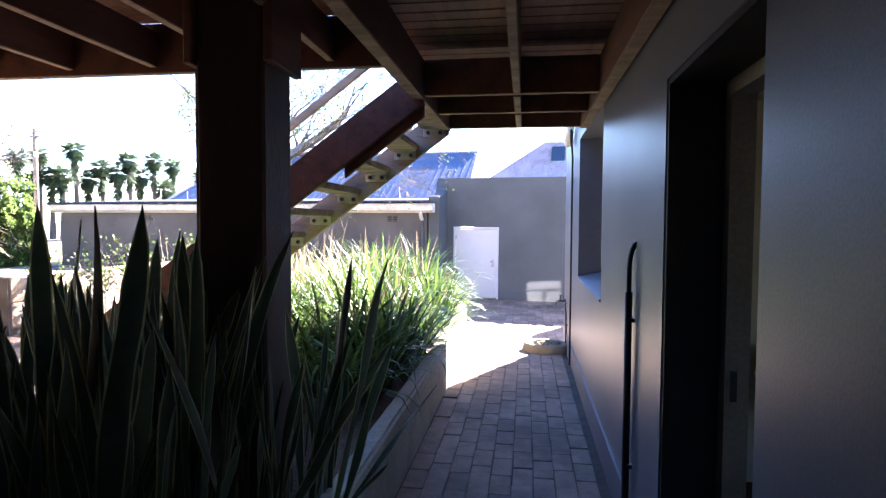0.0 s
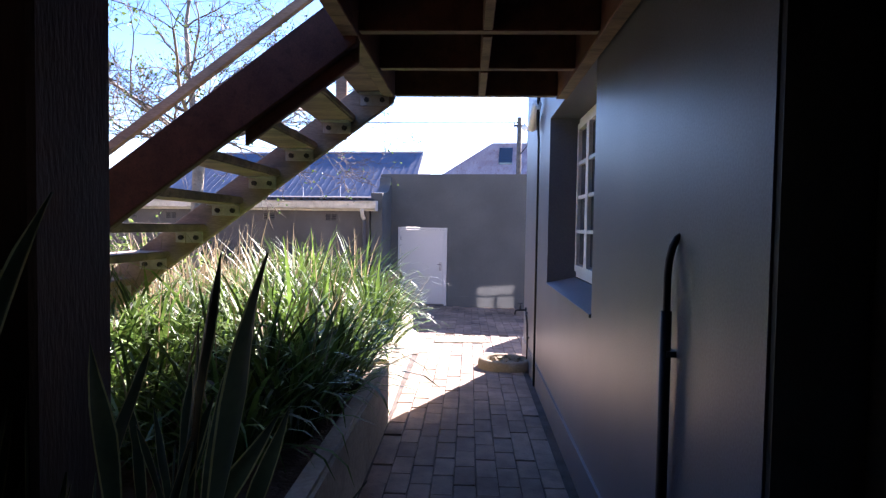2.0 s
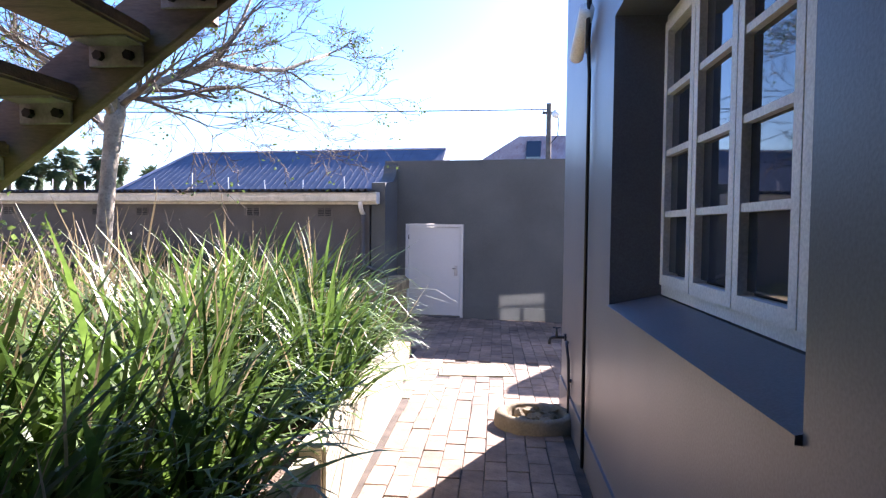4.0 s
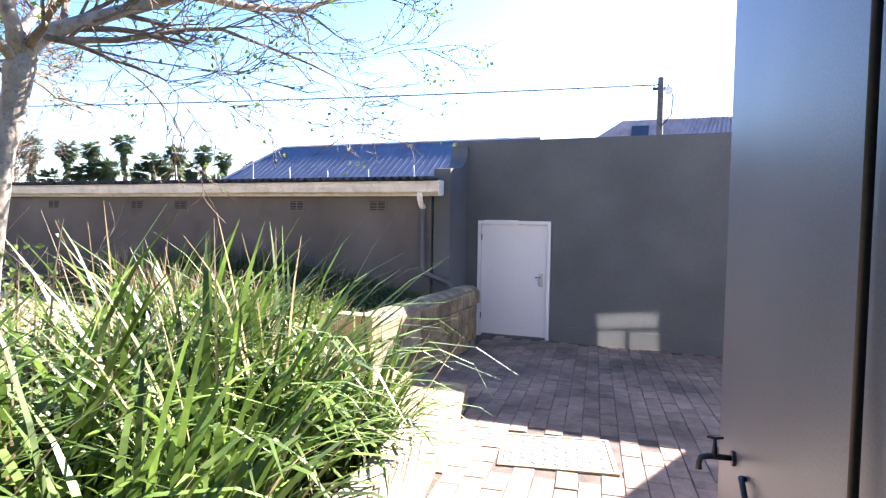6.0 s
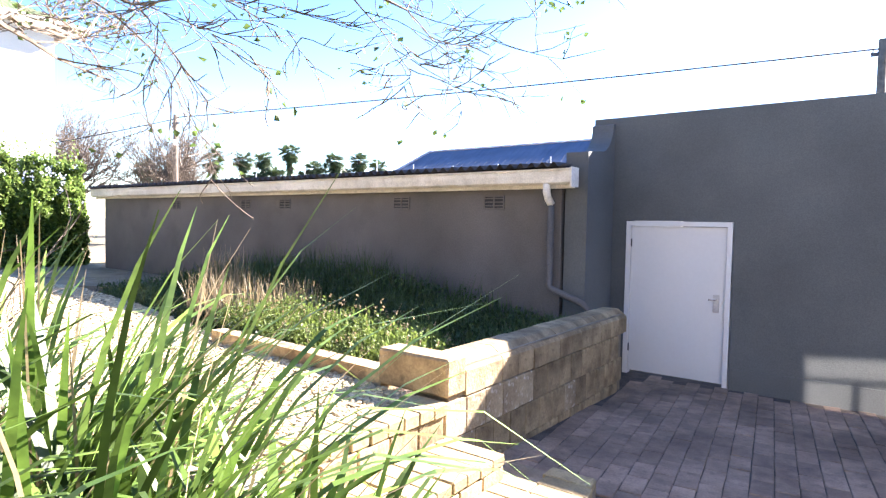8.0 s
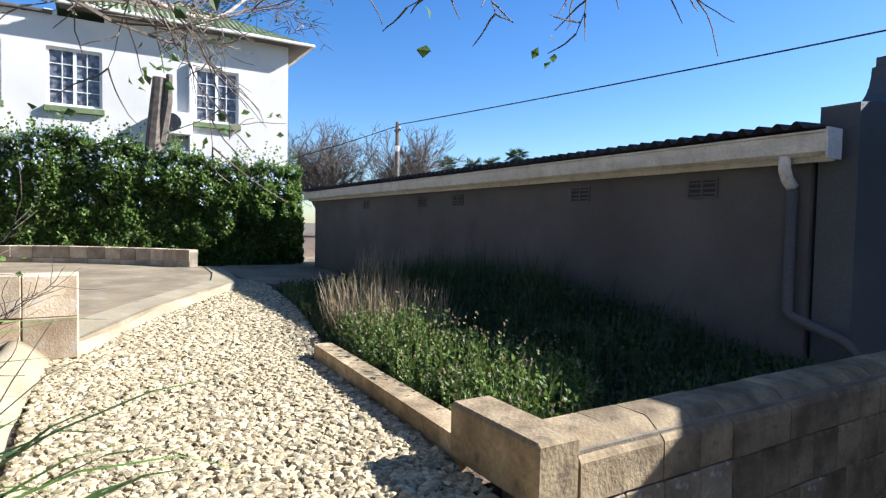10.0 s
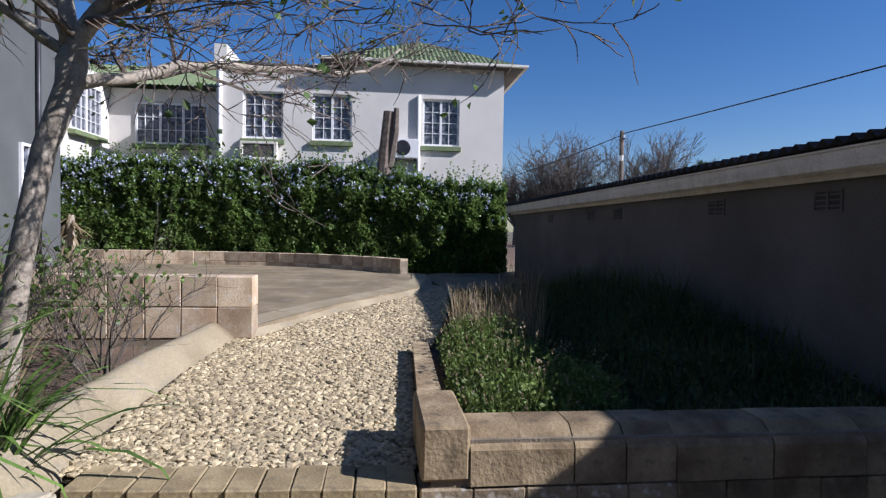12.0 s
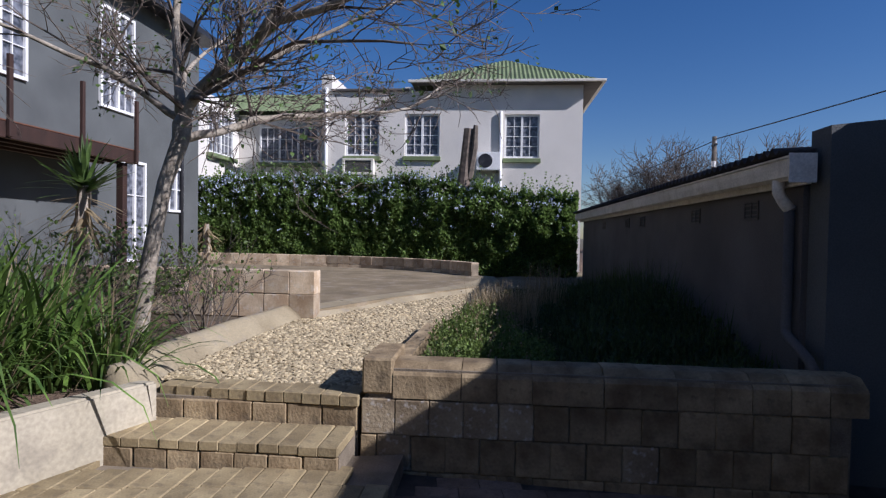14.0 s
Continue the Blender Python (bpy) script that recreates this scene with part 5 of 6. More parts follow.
def garden_tree():
    t = thing("garden_tree", "pale barked garden tree with sparse new leaves", "tree")
    rng = random.Random(21)
    F = Vector((-4.02, 8.88, 2.62))
    bm = bmesh.new()
    tube(bm, [(-3.9, 8.52, 0.5), (-3.91, 8.56, 0.75), (-3.93, 8.64, 1.4), (-3.97, 8.76, 2.1), F - Vector((0, 0, 0.12)), F + Vector((0.0, 0.02, 0.03)), F + Vector((0.0, 0.04, 0.14))], [0.1, 0.08, 0.07, 0.067, 0.077, 0.09, 0.055], 16)
    part("trunk", bm, M["bark"], t, smooth=True)
    tips = []
    # each limb runs from the fork; radius, material
    limbs = [
        ([(0, 0, -0.06), (0.02, 0.06, 0.16), (0.08, 0.23, 0.34), (0.2, 0.58, 0.55), (0.37, 1.06, 0.83), (0.52, 1.47, 0.86), (0.7, 2.0, 0.98), (0.96, 2.74, 1.37)], 0.085, "bark"),
        ([(-0.02, 0.02, -0.1), (-0.3, 0.2, 0.01), (-0.62, 0.42, 0.2), (-0.96, 0.65, 0.31), (-1.42, 0.96, 0.41), (-1.86, 1.26, 0.53), (-2.58, 1.74, 0.74), (-3.1, 2.1, 1.15)], 0.06, "bark"),
        ([(0.3, 0.85, 0.7), (0.42, 1.12, 0.98), (0.5, 1.35, 1.35), (0.55, 1.6, 1.9)], 0.045, "bark"),
        ([(0.02, 0.05, 0.2), (0.1, 0.26, 0.27), (0.32, 0.8, 0.45), (0.5, 1.26, 0.61), (0.72, 1.79, 0.54), (0.91, 2.29, 0.45)], 0.036, "bark_mid"),
        ([(0.08, 0.2, 0.26), (0.2, 0.3, 0.23), (0.31, 0.42, 0.17), (0.53, 0.7, 0.07)], 0.03, "bark_mid"),
        ([(0, 0, 0.1), (-0.04, -0.05, 0.5), (-0.08, -0.1, 1.0), (-0.15, -0.05, 1.6), (-0.1, 0.05, 2.2)], 0.07, "bark"),
        ([(0, 0, 0.08), (0.08, -0.25, 0.26), (0.2, -0.6, 0.5), (0.45, -1.1, 0.7), (0.8, -1.7, 1.0)], 0.05, "bark"),
        ([(0, 0, 0.1), (-0.25, -0.18, 0.34), (-0.7, -0.35, 0.7), (-1.3, -0.45, 1.1), (-1.9, -0.3, 1.6)], 0.05, "bark"),
        ([(0, 0, 0.15), (-0.25, 0.3, 0.5), (-0.55, 0.75, 0.85), (-0.8, 1.3, 1.2), (-0.9, 1.9, 1.5)], 0.05, "bark"),
    ]
    tw = bmesh.new()
    for pts, r, m in limbs:
        bm = bmesh.new()
        P = [F + Vector(p) for p in pts]
        r = r * 0.75
        rad = [r * (1 - 0.7 * k / (len(P) - 1)) for k in range(len(P))]
        Q = []
        for a, b in zip(P, P[1:]):
            Q += [a, (a + b) / 2 + Vector((rng.gauss(0, 0.014), rng.gauss(0, 0.014), rng.gauss(0, 0.014)))]
        Q.append(P[-1])
        tube(bm, Q, [r * (1 - 0.7 * k / (len(Q) - 1)) for k in range(len(Q))], 10)
        part("limb", bm, M[m], t, smooth=True)
        for k in range(1, len(P)):
            d = (P[k] - P[k - 1]).normalized()
            for _ in range(2 if k < len(P) - 1 else 4):
                e = (d + Vector((rng.gauss(0, 0.55), rng.gauss(0, 0.55), rng.gauss(0.1, 0.45)))).normalized()
                branching(rng, tw, P[k], e, rng.uniform(0.5, 0.95) if r < 0.06 or k < 5 else rng.uniform(0.35, 0.6), rad[k] * 0.5, 3 if k % 3 == 1 else 2, tips, 0.02, 0.6, 0.004)
    part("branch_work", tw, M["bark_mid"], t)
    lv = []
    for p, d in tips:
        if rng.random() < 0.055:
            for _ in range(rng.randint(2, 7)):
                lv.append((p + Vector((rng.gauss(0, 0.05), rng.gauss(0, 0.05), rng.gauss(0, 0.05))), d))
    v, f = leaf_cloud(rng, lv, 0.042)
    ob = new("foliage", raw("foliage", v, f, M["leaf"]))
    ob.parent = t


garden_tree()


def bare_tree(x, y, h, seed):
    t = thing("bare_tree", "distant leafless winter tree with fine twigs", "tree", pose(x, y, 0), "distant bare trees")
    rng = random.Random(seed)
    bm, tips = bmesh.new(), []
    tube(bm, [(0, 0, 0), (0.1, 0, h * 0.2), (0, 0.1, h * 0.32)], [0.35, 0.28, 0.22], 8)
    part("trunk", bm, M["bark_dark"], t)
    bm = bmesh.new()
    for k in range(40):
        a = k * 0.7 + rng.random()
        branching(rng, bm, (0, 0.05, h * rng.uniform(0.18, 0.34)), Vector((math.cos(a) * 0.7, math.sin(a) * 0.7, 1)).normalized(), h * rng.uniform(0.2, 0.36), 0.1, 3, tips, 0.0, 0.55, 0.017)
    part("branch_work", bm, M["bark_mid"], t)


bare_tree(-40.5, 29.8, 9.6, 2)
bare_tree(-43.5, 24.4, 10.2, 6)
bare_tree(-47.5, 22.0, 8.6, 12)


def palm(x, y, h, seed):
    t = thing("fan_palm", "tall distant fan palm with shaggy crown", "palm tree", pose(x, y, 0), "row of distant palms")
    rng = random.Random(seed)
    bm = bmesh.new()
    tube(bm, [(0, 0, 0), (0.1, 0, h * 0.5), (0, 0, h)], [0.3, 0.22, 0.2], 8)
    part("trunk", bm, M["bark_dark"], t)
    verts, faces = [], []
    c = Vector((0, 0, h))
    for _ in range(105):
        d = Vector((rng.gauss(0, 1), rng.gauss(0, 1), rng.uniform(-1.6, 1.2))).normalized()
        q = c + d * rng.uniform(0.3, 0.85)
        s = d.cross(Vector((0, 0, 1)))
        s = (s if s.length > 0.1 else Vector((1, 0, 0))).normalized()
        u = d.cross(s)
        for k in range(9):
            a = -1.2 + 2.4 * k / 8
            e = (d * math.cos(a) + s * math.sin(a)).normalized()
            w = s * 0.08 + u * 0.03
            tip = q + e * rng.uniform(0.55, 0.9) + Vector((0, 0, -0.12))
            i = len(verts)
            verts += [q - w, q + w, tip]
            faces.append((i, i + 1, i + 2))
    for _ in range(60):
        a, z = rng.uniform(0, 6.283), rng.uniform(0.6, 3.0)
        q = Vector((0.2 * math.cos(a), 0.2 * math.sin(a), h - z))
        o, w = Vector((math.cos(a), math.sin(a), 0)), Vector((-math.sin(a), math.cos(a), 0)) * 0.2
        i = len(verts)
        verts += [q - w, q + w, q + o * rng.uniform(0.35, 0.9) * (1.2 - z * 0.2) - Vector((0, 0, rng.uniform(0.3, 0.8)))]
        faces.append((i, i + 1, i + 2))
    ob = new("crown", raw("crown", verts, faces, M["palm"]))
    ob.parent = t


for k, a in enumerate((57.5, 55.0, 53.2, 50.8, 48.6, 46.6, 44.4, 42.6, 40.2, 60.0, 51.9, 45.6, 56.2, 54.1, 49.7, 47.6, 43.5, 61.5, 52.6, 63.0)):
    d = 62 + (k * 7 % 5) * 1.5
    palm(-0.5 - d * math.sin(radians(a)), 7.7 + d * math.cos(radians(a)), 7.5 + (k * 5 % 4) * 0.45 - (0.8 if a < 43 else 0) - (2.2 if k >= 9 else 0), 30 + k)


def bed_growth():
    rng = random.Random(17)

    def mound(x, y):
        """Height of the growth: low by the gravel, rising to a thicket against the wall."""
        back = max(0.0, min(1.0, (y - 12.4) / 1.2)) * max(0.0, min(1.0, (-3.3 - x) / 1.5))
        mid = math.exp(-((x + 6.6) / 2.0) ** 2)
        return 0.16 + back * (0.16 + 0.24 * mid) + 0.12 * noise.noise(Vector((x * 1.6, y * 1.6, 3)))

    specs, lumps = [], []
    for _ in range(15000):
        x, y = rng.uniform(-9.6, -2.95), rng.uniform(11.2, 13.98)
        if y < 11.3 + max(0, -x - 5.2) * 0.15:
            continue
        h = max(0.08, mound(x, y))
        specs.append(((x, y, 0.53), rng.uniform(0, 6.28), h * rng.uniform(0.6, 1.7), rng.uniform(0.004, 0.011), abs(rng.gauss(0.18, 0.28)), rng.uniform(0, 1.4)))
    for _ in range(15000):
        x, y = rng.uniform(-9.6, -2.95), rng.uniform(11.2, 13.95)
        if y < 11.3 + max(0, -x - 5.2) * 0.15:
            continue
        h = max(0.05, mound(x, y))
        lumps.append((Vector((x, y, 0.53 + h * rng.random() ** 0.6)), Vector((rng.gauss(0, 0.4), rng.gauss(0, 0.4), 0.8))))
    v, f = blade_mesh(rng, specs, 3)
    v2, f2 = leaf_cloud(rng, lumps, 0.042)
    f = f + [tuple(i + len(v) for i in q) for q in f2]
    v = v + v2
    tagged(new("weed_bed", raw("weed_bed", v, f, M["weeds"])), "rough green weeds and grass covering the bed", "weeds", kind="stuff")
    dry = []
    for _ in range(900):
        a, r = rng.uniform(0, 6.283), math.sqrt(rng.random())
        x, y = -5.85 + r * 1.0 * math.cos(a), 11.9 + r * 0.42 * math.sin(a)
        dry.append(((x, y, 0.53), rng.uniform(0, 6.28), rng.uniform(0.28, 0.62), rng.uniform(0.003, 0.007), abs(rng.gauss(0.1, 0.16)), rng.uniform(0, 0.7)))
    for _ in range(160):
        a, r = rng.uniform(0, 6.283), math.sqrt(rng.random())
        dry.append(((-7.2 + r * 0.3 * math.cos(a), 12.5 + r * 0.3 * math.sin(a), 0.53), rng.uniform(0, 6.28), rng.uniform(0.5, 0.85), rng.uniform(0.003, 0.007), abs(rng.gauss(0.08, 0.12)), rng.uniform(0, 0.6)))
    v, f = blade_mesh(rng, dry, 4)
    tagged(new("dry_grass_tuft", raw("dry_grass_tuft", v, f, M["grass_dry"])), "pale dry feathery grass beside the gravel", "grass", kind="stuff")
    # bushy herbs along the kerb: upright stems, small leaves, pale seed heads
    for cx, cy, rx, ry, tall in ((-5.35, 11.72, 0.5, 0.34, 0.36), (-4.75, 11.66, 0.55, 0.36, 0.42), (-4.1, 11.62, 0.5, 0.36, 0.38), (-3.5, 11.6, 0.42, 0.34, 0.3), (-3.85, 12.0, 0.45, 0.3, 0.3)):
        t = thing("herb_bush", "bushy green herb with upright stems and pale seed heads", "shrub", pose(cx, cy, 0.535), "herbs by the gravel")
        lv, st, sd = [], [], []
        for _ in range(430):
            a, r = rng.uniform(0, 6.283), math.sqrt(rng.random())
            x, y = r * rx * math.cos(a), r * ry * math.sin(a)
            h = tall * (1 - 0.5 * r ** 3) * rng.uniform(0.55, 1.15)
            tilt = Vector((math.cos(a) * 0.28 * r + rng.gauss(0, 0.1), math.sin(a) * 0.28 * r + rng.gauss(0, 0.1), 1)).normalized()
            st.append(((x, y, 0), rng.uniform(0, 6.28), h * 1.1, 0.004, abs(rng.gauss(0.12, 0.14)), rng.uniform(0, 0.5)))
            for k in range(9):
                lv.append((Vector((x, y, 0)) + tilt * h * (0.15 + 0.85 * (k + rng.random()) / 9), Vector((rng.gauss(0, 0.7), rng.gauss(0, 0.7), 0.6))))
            if rng.random() < 0.14:
                for _k in range(4):
                    sd.append((Vector((x, y, 0)) + tilt * (h * 1.12 + rng.uniform(0, 0.05)), tilt))
        v, f = blade_mesh(rng, st, 3)
        ob = new("stem_growth", raw("stem_growth", v, f, M["herb"]))
        ob.parent = t
        v, f = leaf_cloud(rng, lv, 0.03)
        ob = new("foliage", raw("foliage", v, f, M["herb"]))
        ob.parent = t
        v, f = leaf_cloud(rng, sd, 0.018)
        ob = new("seed_growth", raw("seed_growth", v, f, M["grass_dry"]))
        ob.parent = t
        tagged(ob, "pale dry seed heads", kind="stuff")


bed_growth()


def twiggy_shrub(x, y, h, n, seed, leafc):
    t = thing("twiggy_shrub", "sparse reddish twiggy shrub on bare soil", "shrub", pose(x, y, 0.54), "twiggy shrubs")
    rng = random.Random(seed)
    bm, tips = bmesh.new(), []
    for k in range(n):
        a = rng.uniform(0, 6.28)
        branching(rng, bm, (0.05 * math.cos(a), 0.05 * math.sin(a), 0), Vector((math.cos(a) * 0.7, math.sin(a) * 0.7, 1)).normalized(), h * rng.uniform(0.6, 1.0), 0.011, 2, tips, 0.0, 0.5)
    part("twig_mass", bm, M["bark_dark"], t)
    lv = []
    for p, d in tips:
        for _ in range(leafc):
            lv.append((p + Vector((rng.gauss(0, 0.05), rng.gauss(0, 0.05), rng.gauss(0, 0.05))), d))
    if lv:
        v, f = leaf_cloud(rng, lv, 0.05)
        ob = new("foliage", raw("foliage", v, f, M["hedge"]))
        ob.parent = t


twiggy_shrub(-4.3, 8.95, 0.75, 9, 1, 0)
twiggy_shrub(-4.9, 8.7, 0.7, 8, 2, 1)
twiggy_shrub(-4.0, 8.1, 0.8, 11, 3, 1)
twiggy_shrub(-5.0, 7.6, 0.75, 9, 4, 1)
twiggy_shrub(-3.5, 7.2, 0.75, 9, 5, 1)
twiggy_shrub(-5.6, 6.6, 0.8, 10, 8, 1)


def yucca():
    t = thing("spiky_yucca", "spiky yucca with drooping dry skirt of leaves", "yucca", pose(-6.7, 5.9, 0.54))
    rng = random.Random(9)
    bm = bmesh.new()
    tube(bm, [(0, 0, 0), (0.04, 0, 0.8), (0, 0.03, 1.75)], [0.12, 0.1, 0.09], 8)
    part("trunk", bm, M["bark"], t)
    up = [((0, 0.02, 1.7 + rng.uniform(-0.1, 0.1)), rng.uniform(0, 6.28), rng.uniform(0.5, 0.85), 0.06, rng.uniform(0.1, 1.6), rng.uniform(0, 0.6)) for _ in range(80)]
    v, f = blade_mesh(rng, up, 4)
    ob = new("foliage", raw("foliage", v, f, M["leaf"]))
    ob.parent = t
    dn = [((0, 0.02, 1.5 + rng.uniform(-0.4, 0.1)), rng.uniform(0, 6.28), rng.uniform(0.5, 0.9), 0.045, rng.uniform(1.6, 2.5), rng.uniform(0.3, 0.8)) for _ in range(70)]
    v, f = blade_mesh(rng, dn, 4)
    ob = new("dry_skirt", raw("dry_skirt", v, f, M["grass_dry"]))
    ob.parent = t
    tagged(ob, "hanging dry dead leaves", kind="stuff")


yucca()



def dead_agave():
    t = thing("dead_agave", "pale dried agave stump with hanging dead leaves", "agave", pose(-16.0, 2.95, 0.54))
    rng = random.Random(31)
    bm = bmesh.new()
    tube(bm, [(0, 0, 0), (0.02, 0.01, 0.7), (0, 0, 1.35)], [0.14, 0.12, 0.08], 9)
    part("trunk", bm, M["bark"], t)
    dn = [((0.08 * math.cos(k), 0.08 * math.sin(k), rng.uniform(0.5, 1.4)), k + rng.uniform(-0.4, 0.4), rng.uniform(0.35, 0.7), 0.05, rng.uniform(1.7, 2.7), rng.uniform(0.2, 0.7)) for k in range(80)]
    v, f = blade_mesh(rng, dn, 4)
    ob = new("dry_skirt", raw("dry_skirt", v, f, M["grass_dry"]))
    ob.parent = t
    tagged(ob, "hanging dry dead leaves", kind="stuff")


dead_agave()

# ---- loose gravel ----
def gravel_stones():
    rng = np.random.default_rng(4)
    ph = (1 + 5 ** 0.5) / 2
    ico = np.array([(-1, ph, 0), (1, ph, 0), (-1, -ph, 0), (1, -ph, 0), (0, -1, ph), (0, 1, ph), (0, -1, -ph), (0, 1, -ph), (ph, 0, -1), (ph, 0, 1), (-ph, 0, -1), (-ph, 0, 1)]) / math.hypot(1, ph)
    fac = np.array([(0, 11, 5), (0, 5, 1), (0, 1, 7), (0, 7, 10), (0, 10, 11), (1, 5, 9), (5, 11, 4), (11, 10, 2), (10, 7, 6), (7, 1, 8), (3, 9, 4), (3, 4, 2), (3, 2, 6), (3, 6, 8), (3, 8, 9), (4, 9, 5), (2, 4, 11), (6, 2, 10), (8, 6, 7), (9, 8, 1)])
    V, Fc, n = [], [], 0
    pts = []
    while len(pts) < 27000:
        x, y = rng.uniform(-11.6, -2.8), rng.uniform(9.4, 12.0)
        if x < -5.5 and rng.random() < 0.45:
            continue
        if inside(GRAVEL, x, y):
            pts.append((x, y))
    for x, y in pts:
        s = rng.uniform(0.012, 0.026) * (1.0 if x > -5.5 else 1.3)
        a = rng.uniform(0, 6.28)
        v = ico * rng.uniform(0.62, 1.22, (12, 1)) * np.array((1.35, 1.0, 0.65)) * s
        c, sn = math.cos(a), math.sin(a)
        v = np.stack((v[:, 0] * c - v[:, 1] * sn, v[:, 0] * sn + v[:, 1] * c, v[:, 2] + (v[:, 0] * rng.uniform(-0.3, 0.3))), 1)
        V.append(v + np.array((x, y, 0.59 + rng.uniform(0, 0.018))))
        Fc.append(fac + n)
        n += 12
    me = raw("gravel_stones", np.concatenate(V).tolist(), np.concatenate(Fc).tolist(), M["gravel"])
    ob = new("gravel_stones", me)
    ob.parent = gravel
    tagged(ob, kind="stuff")


gravel_stones()

# ---- blocks and pavers ----
cache = {}


def piece_mesh(l, w, h, material, bev=0.008):
    key = (round(l, 3), round(w, 3), round(h, 3), material, bev)
    if key not in cache:
        bm = bmesh.new()
        box(bm, -l / 2, l / 2, -w / 2, w / 2, -h, 0)
        bevel(bm, bev)
        cache[key] = mesh_of("piece", bm, M[material])
    return cache[key]


rp = random.Random(13)


def piece(name, parent, l, w, h, material, x, y, z, rz=0, tilt=0.6, bev=0.006):
    ob = new(name, piece_mesh(l, w, h, material, bev))
    ob.parent = parent
    ob.matrix_parent_inverse = parent.matrix_world.inverted()
    ob.matrix_basis = pose(x + rp.uniform(-0.003, 0.003), y + rp.uniform(-0.003, 0.003), z + rp.uniform(-0.003, 0.003), rp.uniform(-tilt, tilt), rp.uniform(-tilt, tilt), rz + rp.uniform(-tilt, tilt))
    return ob


# retaining wall: two courses and a coping row; end pillar of wider blocks
def coping_mesh():
    bm = bmesh.new()
    prof = [(-0.135, -0.23), (-0.135, -0.012), (-0.12, 0.0), (0.03, 0.0), (0.05, -0.006), (0.125, -0.065), (0.135, -0.08), (0.135, -0.23)]
    for y0, y1 in ((-0.1105, 0.1105),):
        a, b = [bm.verts.new((x, y0, z)) for x, z in prof], [bm.verts.new((x, y1, z)) for x, z in prof]
        for i in range(len(prof)):
            j = (i + 1) % len(prof)
            bm.faces.new((a[i], b[i], b[j], a[j]))
        bm.faces.new(a)
        bm.faces.new(b[::-1])
    bmesh.ops.recalc_face_normals(bm, faces=bm.faces)
    return mesh_of("coping_block", bm, M["block_dark"])


cache[(0.27, 0.221, 0.23, "block_dark", 0.015)] = coping_mesh()
for k in range(13):
    y = 11.16 + 0.225 * (k + 0.5)
    piece("coping_block", retaining, 0.27, 0.221, 0.23, "block_dark", -2.705, y, 0.83, bev=0.015)
for row, z in enumerate((0.59, 0.355, 0.12)):
    for k in range(13):
        y = 10.95 + 0.225 * (k + 0.5) + (0.11 if row == 1 else 0)
        piece("block", retaining, 0.2, 0.221, 0.23, "block_salt" if (row == 0 and k < 5) or (row == 1 and k in (0, 7)) else "block_dark", -2.672, y, z)
piece("pillar_block", retaining, 0.555, 0.205, 0.235, "block_dark", -2.848, 11.055, 0.858, bev=0.014)
piece("block", retaining, 0.2, 0.105, 0.23, "block_dark", -2.672, 11.005, 0.355)
# steps: brick-on-edge nosing over block risers
for k in range(11):
    y = 9.53 + 0.1285 * (k + 0.5)
    piece("step_brick", steps, 0.24, 0.1255, 0.075, "step_brick", -2.67 - 0.08 * ((10.94 - y) / 1.4) ** 2, y, 0.615, tilt=1.2)
for k in range(6):
    y = 9.5 + 0.238 * (k + 0.5)
    piece("riser_block", steps, 0.12, 0.23, 0.165, "block_dark", -2.626, y, 0.535)
for k in range(12):
    y = 9.45 + 0.1225 * (k + 0.5)
    piece("step_brick", steps, 0.40, 0.1195, 0.06, "step_brick", -2.345, y, 0.415, tilt=1.1)
for k in range(7):
    y = 9.44 + 0.211 * (k + 0.5)
    piece("riser_block", steps, 0.12, 0.203, 0.13, "block_dark", -2.208, y, 0.35)
for k in range(16):
    for j in range(3):
        y = 9.2 + 0.128 * (k + 0.5)
        xr = -1.40 - (y - 9.1) * 0.17
        x = xr - 0.13 - 0.265 * j
        if x > -2.12 and y > 9.1 + max(0, (-1.3 - x)) * -0.42 + 0.25:
            piece("step_brick", steps, 0.262, 0.125, 0.06, "step_brick", x, y, 0.275)
for k in range(16):
    y = 9.16 + 0.13 * (k + 0.5)
    piece("edge_brick", steps, 0.09, 0.127, 0.2, "step_brick", -1.355 - (y - 9.1) * 0.205, y, 0.273, rz=11)

# seat wall by the platform
bm = bmesh.new()
box(bm, -6.07, -5.843, 6.0, 9.588, 0.5, 1.187)
seat = solid("seat_wall", bm, M["mortar"], "low garden wall of two block courses", "wall", "structure")
for row in range(2):
    for k in range(11):
        piece("block", seat, 0.25, 0.319, 0.289, "block", -5.955, 9.6 - 0.325 * (k + 0.5), 0.905 + 0.295 * row, bev=0.007)
# curved wall
AR = [(-12.98, 11.32), (-13.75, 10.72), (-14.4, 9.95), (-14.95, 9.05), (-15.35, 8.0), (-15.62, 6.9), (-15.78, 5.7), (-15.85, 4.5), (-15.88, 3.2), (-15.88, 2.4)]
bm = bmesh.new()
for a, b in zip(AR, AR[1:]):
    d = Vector((b[0] - a[0], b[1] - a[1], 0)).normalized()
    o = Vector((d.y, -d.x, 0)) * 0.1
    prism(bm, [(a[0] - o.x, a[1] - o.y), (b[0] - o.x, b[1] - o.y), (b[0] + o.x, b[1] + o.y), (a[0] + o.x, a[1] + o.y)], 0.5, 0.98)
curved = solid("curved_wall", bm, M["mortar"], "low curved garden wall of tan blocks", "wall", "structure")
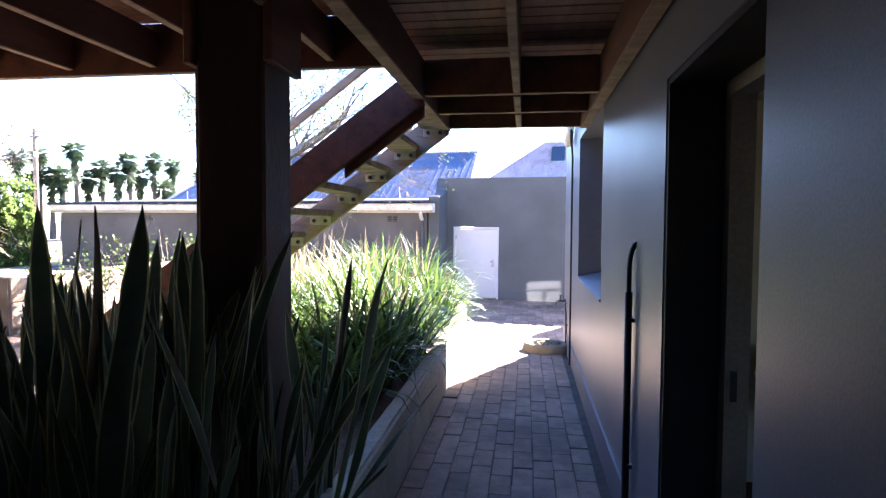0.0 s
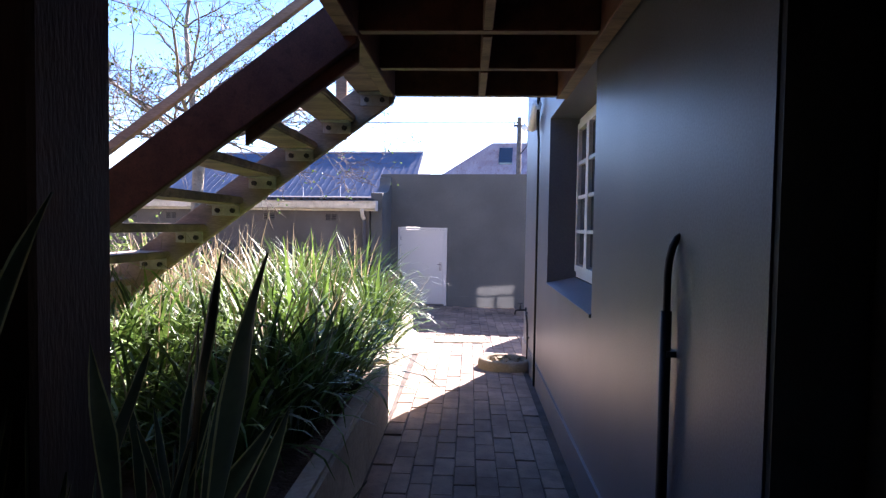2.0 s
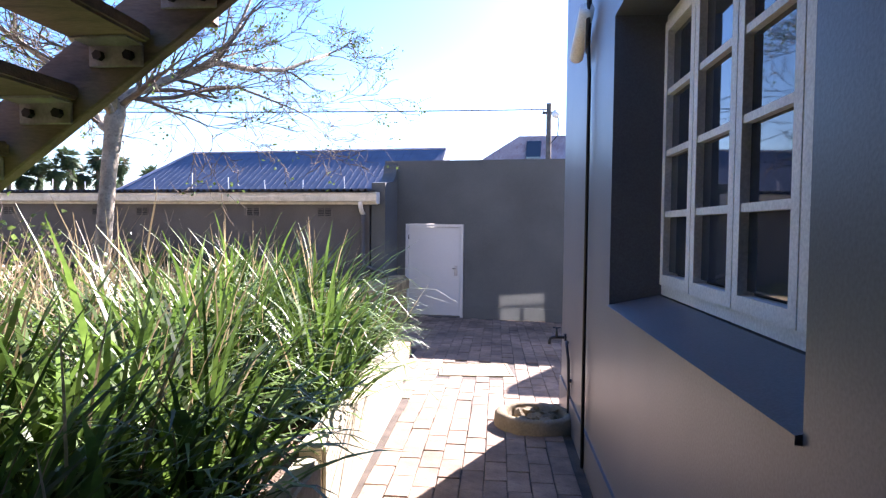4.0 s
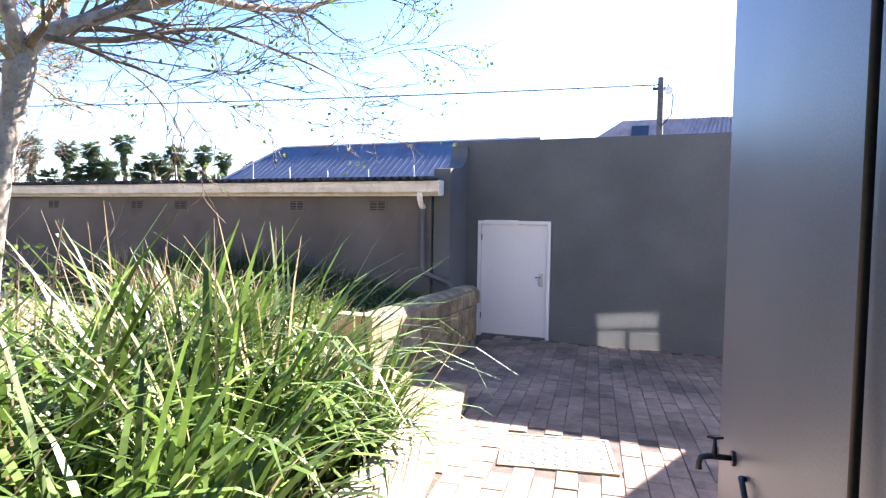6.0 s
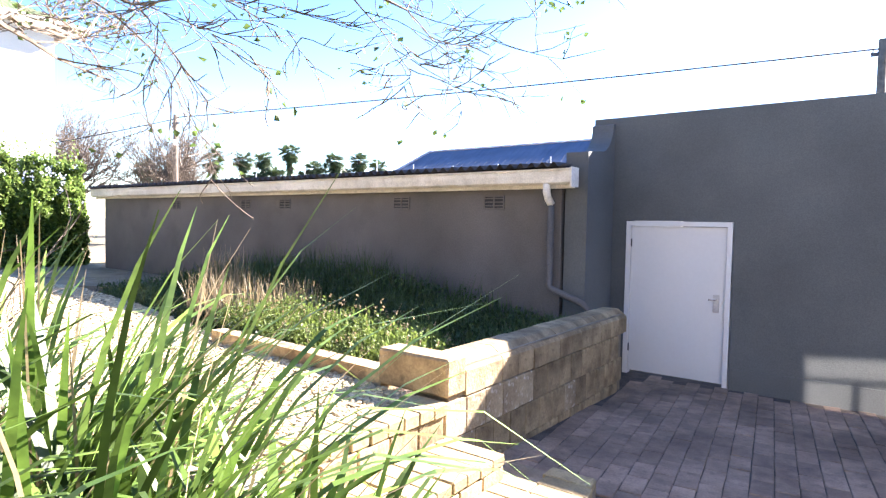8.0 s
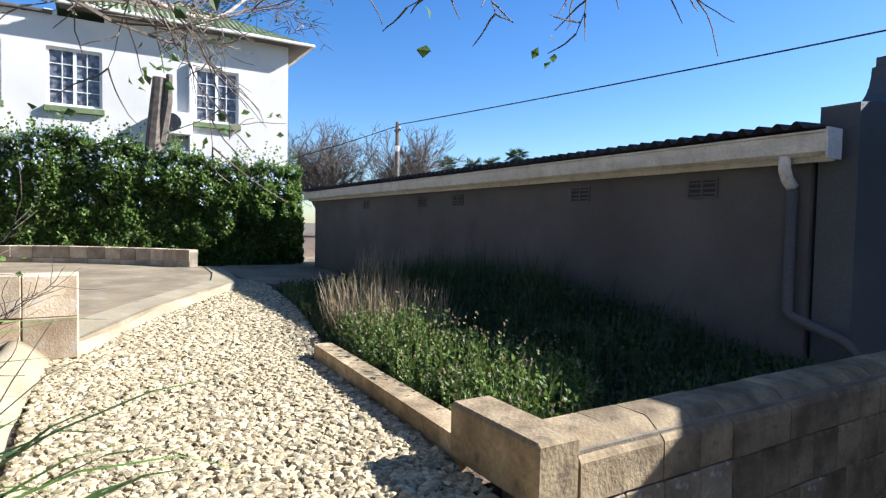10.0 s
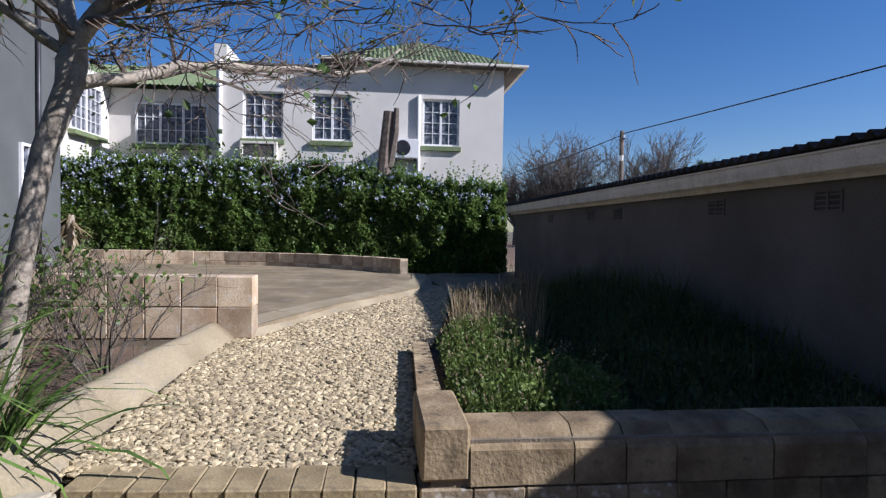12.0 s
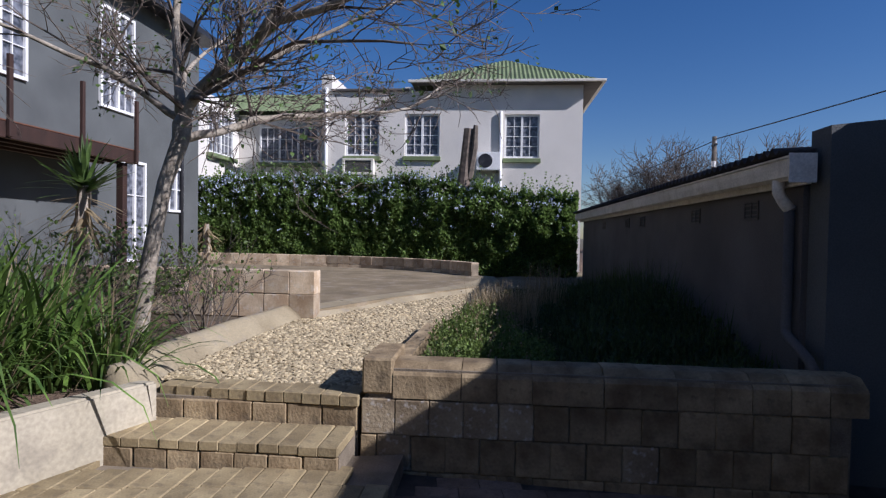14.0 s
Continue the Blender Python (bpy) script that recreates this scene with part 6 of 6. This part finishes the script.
for a, b in zip(AR, AR[1:]):
    L = math.dist(a, b)
    n = max(1, round(L / 0.37))
    ang = math.degrees(math.atan2(b[1] - a[1], b[0] - a[0]))
    for k in range(n):
        s = (k + 0.5) / n
        for row in range(2):
            piece("block", curved, L / n - 0.006, 0.22, 0.23, "block", a[0] + (b[0] - a[0]) * s, a[1] + (b[1] - a[1]) * s, 0.79 + 0.235 * row, rz=ang, bev=0.007)

# brick paving: the stretch along the house is laid brick by brick, the rest as a field
BL, BW = 0.266, 0.1315
near_bricks, field_v, field_f = 0, [], []
for c in range(-12, 62):
    for r in range(-24, 44):
        lx = -1.30 + (c + 0.5) * 0.136
        ly = r * 0.271 + (0.135 if c % 2 else 0.0)
        w = HM @ Vector((lx, ly, 0))
        if w.y > 14.75 or (lx > -0.06 and ly < 4.42) or w.x > 7.5:
            continue
        if lx < -1.30 + 0.06 and w.y < 6.6:
            continue
        if w.y >= 6.6 and w.x < -0.95 - (min(w.y, 9.1) - 6.63) * 0.14 + 0.06:
            if w.y < 9.1:
                continue
            if w.x < -1.32 - (w.y - 9.1) * 0.2 and w.y < 11.35:
                continue
            if w.x < -2.55:
                continue
        if abs(w.x + 0.8) < 0.4 and abs(w.y - 10.36) < 0.42:
            continue
        if math.hypot(w.x + 0.28, w.y - 10.75) < 0.11:
            continue
        zz = gz(w.y) + rp.uniform(-0.003, 0.003) - (0.004 if rp.random() < 0.1 else 0)
        slope = -1.81 if w.y > 8.5 else 0.0
        if near_bricks < 300 and 3.2 < w.y < 9.0 and c < 12:
            near_bricks += 1
            ob = piece("brick", paving, BW, BL, 0.05, "brick", w.x, w.y, zz, 6.81, 0.5, 0.004)
        else:
            i = len(field_v)
            m = pose(w.x, w.y, zz, slope + rp.uniform(-0.9, 0.9), rp.uniform(-0.9, 0.9), 6.81 + rp.uniform(-1.6, 1.6))
            hx, hy, e = BW / 2, BL / 2, 0.004
            for x, y, z in ((-hx, -hy, -0.04), (hx, -hy, -0.04), (hx, hy, -0.04), (-hx, hy, -0.04), (-hx, -hy, -e), (hx, -hy, -e), (hx, hy, -e), (-hx, hy, -e), (-hx + e, -hy + e, 0), (hx - e, -hy + e, 0), (hx - e, hy - e, 0), (-hx + e, hy - e, 0)):
                field_v.append(tuple(m @ Vector((x, y, z))))
            for a in (0, 4):
                for k in range(4):
                    j = (k + 1) % 4
                    field_f.append((i + a + k, i + a + j, i + a + 4 + j, i + a + 4 + k))
            field_f.append((i + 8, i + 9, i + 10, i + 11))
ob = new("brick_field", raw("brick_field", field_v, field_f, M["brick_stuff"]))
ob.parent = paving
tagged(ob, "worn reddish clay pavers", kind="stuff")
